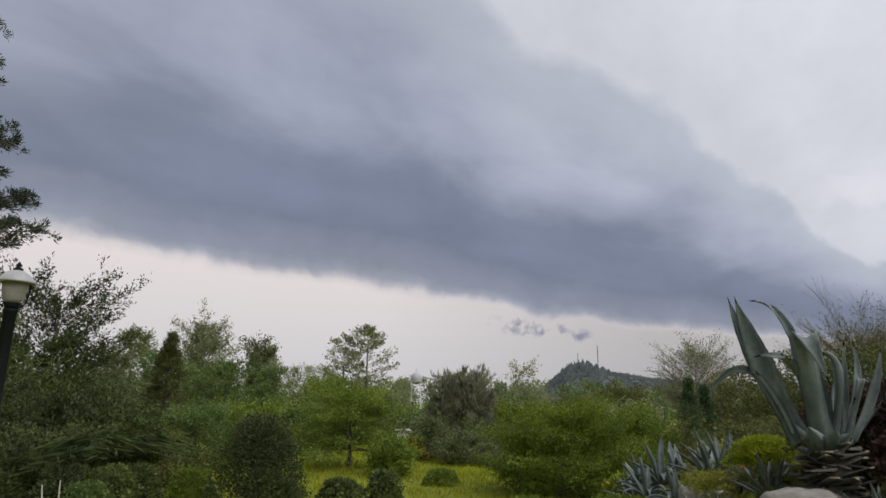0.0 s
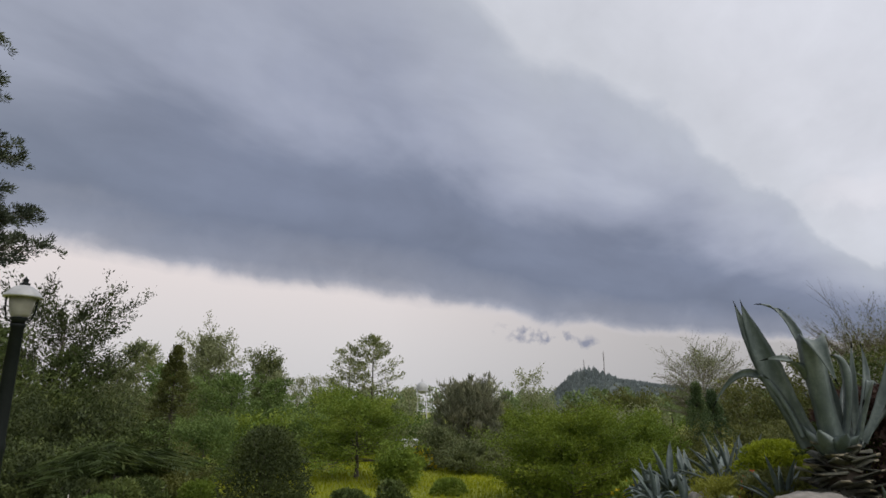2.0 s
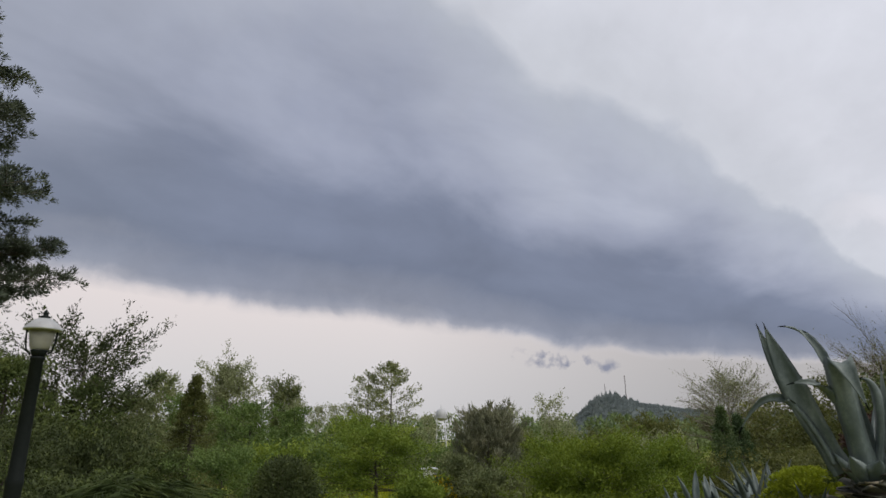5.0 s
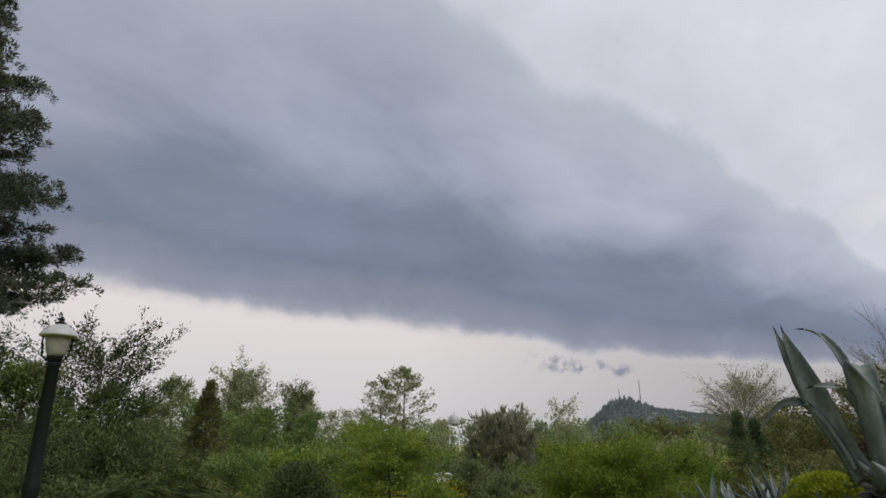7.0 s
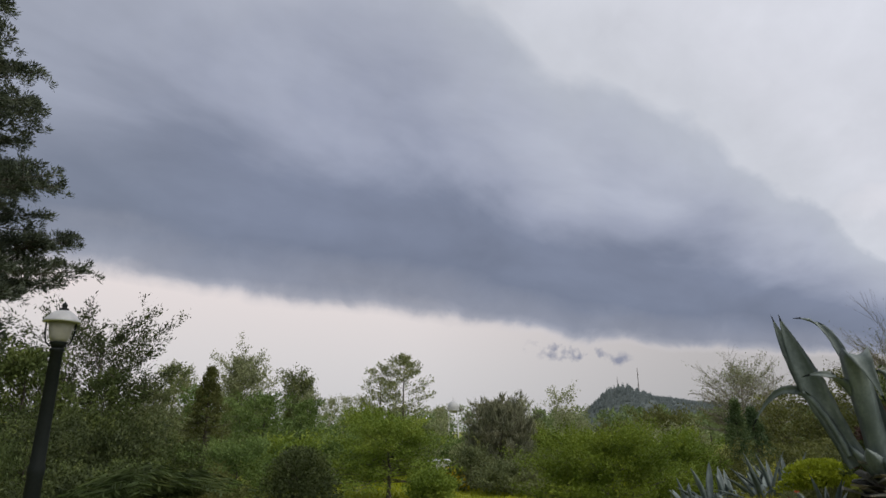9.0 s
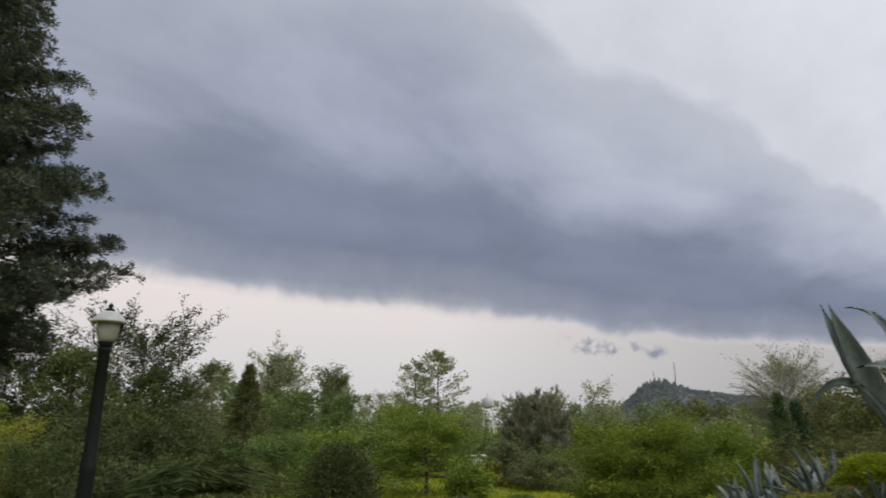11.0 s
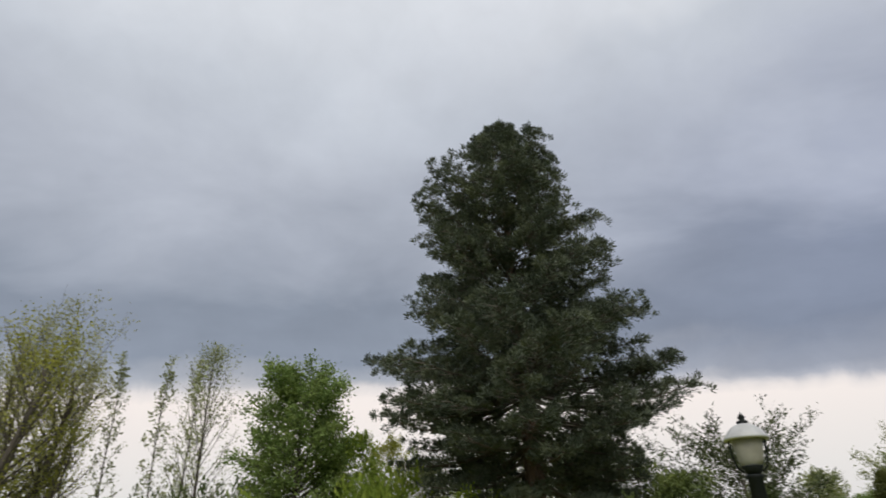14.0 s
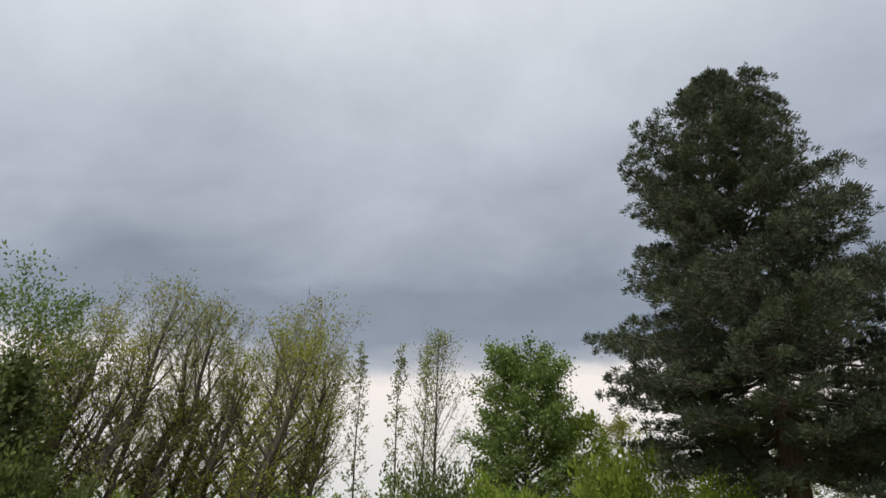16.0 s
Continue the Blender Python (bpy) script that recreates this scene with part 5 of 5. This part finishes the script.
small_agave(2.35, 5.35, 0.30, 12, 8, "small agave beside the stone", 0.3)
small_agave(4.35, 5.5, 0.8, 13, 9, "tall blue-green agave behind the huge one", 0.2)
bush("shrub", "low bright yellow-green shrub in the rock garden", 3.12, 6.25, 0.65, 0.3, "acid", 83, n=8000, length=0.035, width=0.018, z=1.14)
bush("shrub", "reddish brown leafy shrub behind the agave", 4.15, 6.3, 1.3, 0.8, "rust", 84, n=14000, length=0.05, width=0.022, z=1.15)
tree("shrub", "loose olive-green herbs between the agaves", 2.55, 6.1, 0.34, 0.012, [(a, b * 0.35) for a, b in LOW], "olive", 85, limbs=44, start=0.02, up0=25, up1=70, twigs=7, per=12, length=0.045, width=0.014, spread=0.03, drawn=0.4, z=0.78, category="shrub", group="rock garden herbs")
bush("shrub", "loose green herbs with small white flowers", 2.66, 5.75, 0.6, 0.26, "grey", 86, n=4000, length=0.04, width=0.014, z=0.62, flowers="white", nflowers=22, flower_size=0.03)
bush("shrub", "low leafy green edging at the bank's foot", 1.75, 6.45, 1.1, 0.5, "lime", 87, n=9000, length=0.04, width=0.02, z=0.34, group="bank edging")
bush("shrub", "low leafy green edging at the bank's foot", 0.95, 6.8, 1.1, 0.55, "lime", 187, n=9000, length=0.04, width=0.02, z=0.22, group="bank edging")
bush("shrub", "dark leafy shrub on the bank", 5.3, 5.6, 1.6, 1.0, "deep", 89, n=12000, length=0.06, width=0.028, z=0.6)
bush("shrub", "reddish brown leafy shrub on the bank", 3.75, 5.25, 1.0, 0.75, "rust", 90, n=12000, length=0.045, width=0.02, z=1.2)
bush("shrub", "dark leafy shrub on the bank", 5.4, 8.6, 2.0, 1.5, "deep", 91, n=14000, length=0.07, width=0.03, z=0.1)
tree("shrub", "tangled olive-green herbs on the bank", 2.95, 6.95, 0.3, 0.012, [(a, b * 0.45) for a, b in LOW], "olive", 88, limbs=44, start=0.02, up0=25, up1=70, twigs=7, per=12, length=0.045, width=0.014, spread=0.03, drawn=0.4, z=0.8, category="shrub", group="rock garden herbs")

for k, (sx, sy, sw, sh, mat) in enumerate(((2.98, 5.7, 0.6, 0.12, "moss"), (3.45, 5.55, 0.8, 0.34, "deep"), (3.5, 4.85, 0.6, 0.4, "rust"), (3.85, 4.7, 0.8, 0.5, "moss"), (2.72, 5.25, 0.4, 0.2, "moss"), (3.3, 4.6, 0.5, 0.26, "moss"))):
    bush("shrub", TONE.get(mat, "reddish brown") + " herbs round the agave's foot", sx, sy, sw, sh, mat, 200 + k, n=4500, length=0.045, width=0.018, z=float(ground_z(sx, sy)) - 0.03, group="herbs round the agave")
bush("flower_clump", "small clump of white flowers among herbs", 2.42, 5.75, 0.28, 0.26, "grey", 92, n=700, length=0.04, width=0.012, z=0.74, flowers="white", nflowers=16, flower_size=0.03, category="flowers")
bush("flower_clump", "small clump of orange flowers among herbs", 2.72, 6.0, 0.26, 0.3, "grey", 93, n=700, length=0.04, width=0.012, z=0.88, flowers="orange", nflowers=12, flower_size=0.03, category="flowers")
for k, (sx, sy) in enumerate(((3.7, 4.1), (4.3, 4.0), (4.9, 4.6))):
    tree("shrub", "low brownish herbs on the bank", sx, sy, 0.4, 0.012, [(a, b * 0.45) for a, b in LOW], "rust" if k else "olive", 94 + k, limbs=44, start=0.02, up0=25, up1=70, twigs=7, per=12, length=0.05, width=0.016, spread=0.03, drawn=0.4, z=float(ground_z(sx, sy)) - 0.02, category="shrub", group="rock garden herbs")


def rock(x, y, z, sx, sy, sz, seed, label="weathered brown-grey stone at the agave's foot"):
    bm = bmesh.new()
    bmesh.ops.create_icosphere(bm, subdivisions=4, radius=1.0)
    rng = random.Random(seed)
    o = Vector((rng.uniform(0, 50), rng.uniform(0, 50), 0))
    for v in bm.verts:
        c = v.co
        m = max(abs(c.x), abs(c.y), abs(c.z))
        c = c.lerp(c / m * 0.85, 0.55)
        k = 1 + 0.22 * noise.noise(c * 1.6 + o) + 0.07 * noise.noise(c * 5 + o)
        v.co = Vector((c.x * sx * k, c.y * sy * k, c.z * sz * k))
    me = bpy.data.meshes.new("stone")
    bm.to_mesh(me)
    bm.free()
    me.materials.append(MAT["stone"])
    for p in me.polygons:
        p.use_smooth = True
    ob = new("stone", me)
    ob.matrix_basis = pose(x, y, z, 0, 0, rng.uniform(0, 180))
    tagged(ob, label, "stone", "rock garden stones")


for k, (rx, ry, rs) in enumerate(((2.67, 4.80, 0.27), (3.05, 4.45, 0.17), (2.3, 4.95, 0.14), (2.15, 6.4, 0.16), (1.85, 5.8, 0.13), (3.3, 4.2, 0.2), (2.0, 7.1, 0.15))):
    rock(rx, ry, float(ground_z(rx, ry)) + rs * (0.75 if k == 0 else 0.1), rs * 1.15, rs, rs * 0.75, k + 1)

rock(2.36, 6.12, 0.74, 0.17, 0.15, 0.27, 31, "pale flat-topped stone in the agave bed")
ob = thing("dead_branch", 2.27, 5.86, float(ground_z(2.27, 5.86)), "bleached dead forked branch on the bank", "branch")
v, q, t = tubes([([(0.1, 0, 0), (0.0, 0, 0.14), (-0.09, 0.02, 0.30)], [0.016, 0.013, 0.006]), ([(0.0, 0, 0.12), (0.08, 0, 0.16), (0.15, 0.01, 0.14)], [0.012, 0.01, 0.005])], 6)
part_mesh("wood", mesh_np("wood", v, q, MAT["dry"], True, t), ob)
ob = thing("dead_branch", -4.08, 6.74, 0, "bleached bare branching stalk", "branch")
ob.scale = (1.3, 1.3, 1.3)
v, q, t = tubes([([(0, 0, 0), (0.02, 0, 0.3), (-0.03, 0, 0.62)], [0.016, 0.012, 0.006]), ([(0.02, 0, 0.25), (0.12, 0, 0.42), (0.11, 0, 0.66)], [0.012, 0.01, 0.005]), ([(0.0, 0, 0.3), (-0.12, 0, 0.42), (-0.13, 0, 0.5)], [0.01, 0.008, 0.004])], 6)
part_mesh("wood", mesh_np("wood", v, q, MAT["dry"], True, t), ob)


# ---------------------------------------------------------------- street lamp
def revolve(profile, seg=28):
    """Solid of revolution from (radius, height) pairs."""
    r, z = np.array(profile, float).T
    th = np.arange(seg) * 2 * np.pi / seg
    v = np.stack([r[:, None] * np.cos(th), r[:, None] * np.sin(th), np.repeat(z[:, None], seg, 1)], -1).reshape(-1, 3)
    i, j = np.meshgrid(np.arange(len(r) - 1), np.arange(seg), indexing="ij")
    j2 = (j + 1) % seg
    return v, np.stack([i * seg + j, i * seg + j2, (i + 1) * seg + j2, (i + 1) * seg + j], -1).reshape(-1, 4)


def street_lamp(x, y, zb, k=1.0):
    """zb: height of the hat's brim; k: size of the lantern and post."""
    ob = thing("street_lamp", x, y, 0, "black garden lamp post with a white-hatted glass lantern", "street lamp")

    def rev(name, pr, mat, label="", seg=28, under=None):
        v, q = revolve([(r * k, zb + (z - zb) * k if z > zb - 0.5 else z) for r, z in pr], seg)
        return part_mesh(name, mesh_np(name, v, q, MAT[mat], True), under or ob, label)

    rev("post", [(0.0, 0), (0.13, 0), (0.13, 0.05), (0.105, 0.09), (0.095, 0.5), (0.10, 0.52), (0.10, 0.56), (0.085, 0.62), (0.078, 1.35), (0.084, 1.37), (0.084, 1.41), (0.072, 1.46), (0.062, zb - 0.34), (0.074, zb - 0.325), (0.074, zb - 0.30), (0.0, zb - 0.30)], "lamp_metal")
    rev("lantern_cup", [(0.03, zb - 0.305), (0.06, zb - 0.30), (0.07, zb - 0.265), (0.086, zb - 0.235), (0.084, zb - 0.228), (0.0, zb - 0.228)], "lamp_metal", "black cup below the glass")
    glass = rev("glass", [(0.0, zb - 0.226), (0.078, zb - 0.226), (0.098, zb - 0.19), (0.116, zb - 0.10), (0.126, zb - 0.012), (0.0, zb - 0.012)], "glass", "frosted cream lantern glass")
    hat = rev("hat", [(0.12, zb - 0.01), (0.188, zb - 0.012), (0.192, zb), (0.186, zb + 0.012), (0.168, zb + 0.034), (0.148, zb + 0.06), (0.118, zb + 0.09), (0.085, zb + 0.112), (0.05, zb + 0.126), (0.0, zb + 0.13)], "lamp_hat", "white enamelled hat")
    rev("finial", [(0.048, zb + 0.125), (0.05, zb + 0.15), (0.03, zb + 0.158), (0.022, zb + 0.168), (0.034, zb + 0.185), (0.02, zb + 0.205), (0.008, zb + 0.22), (0.0, zb + 0.235)], "lamp_metal", "black pointed finial", under=hat)
    for bar in range(2):
        a = bar * math.pi + radians(35)
        pts = [(math.cos(a) * r * k, math.sin(a) * r * k, zb + (zz - zb) * k) for r, zz in ((0.072, zb - 0.28), (0.120, zb - 0.235), (0.140, zb - 0.12), (0.145, zb - 0.005))]
        v, q, t = tubes([(pts, [0.009] * 4)], 6)
        part_mesh("cage_bar", mesh_np("cage_bar", v, q, MAT["lamp_metal"], True, t), glass, "thin black cage bar")


street_lamp(-3.72, 5.24, 2.65, 0.79)


# ---------------------------------------------------------------- fence at the thicket's edge
fence = thing("fence", -12.6, 7.0, 0, "weathered grey board fence behind the blossom", "fence", rz=122)
fb = bpy.data.meshes.new("board")
_bm = box_bm(0.11, 0.022, 0.95, 0, 0, 0.04, 0.004)
_bm.to_mesh(fb)
_bm.free()
fb.materials.append(MAT["wood"])
for k in range(12):
    o = part_mesh("board", fb, fence)
    o.location = (-0.8 + k * 0.13, 0.0, 0.0)
for zz in (0.3, 0.8):
    part("rail", box_bm(1.7, 0.04, 0.07, -0.1, 0.033, zz, 0.004), MAT["wood"], fence, smooth=False)
for px in (-0.85, 0.65):
    part("post", box_bm(0.09, 0.09, 1.05, px, 0.10, 0, 0.006), MAT["wood"], fence, smooth=False)
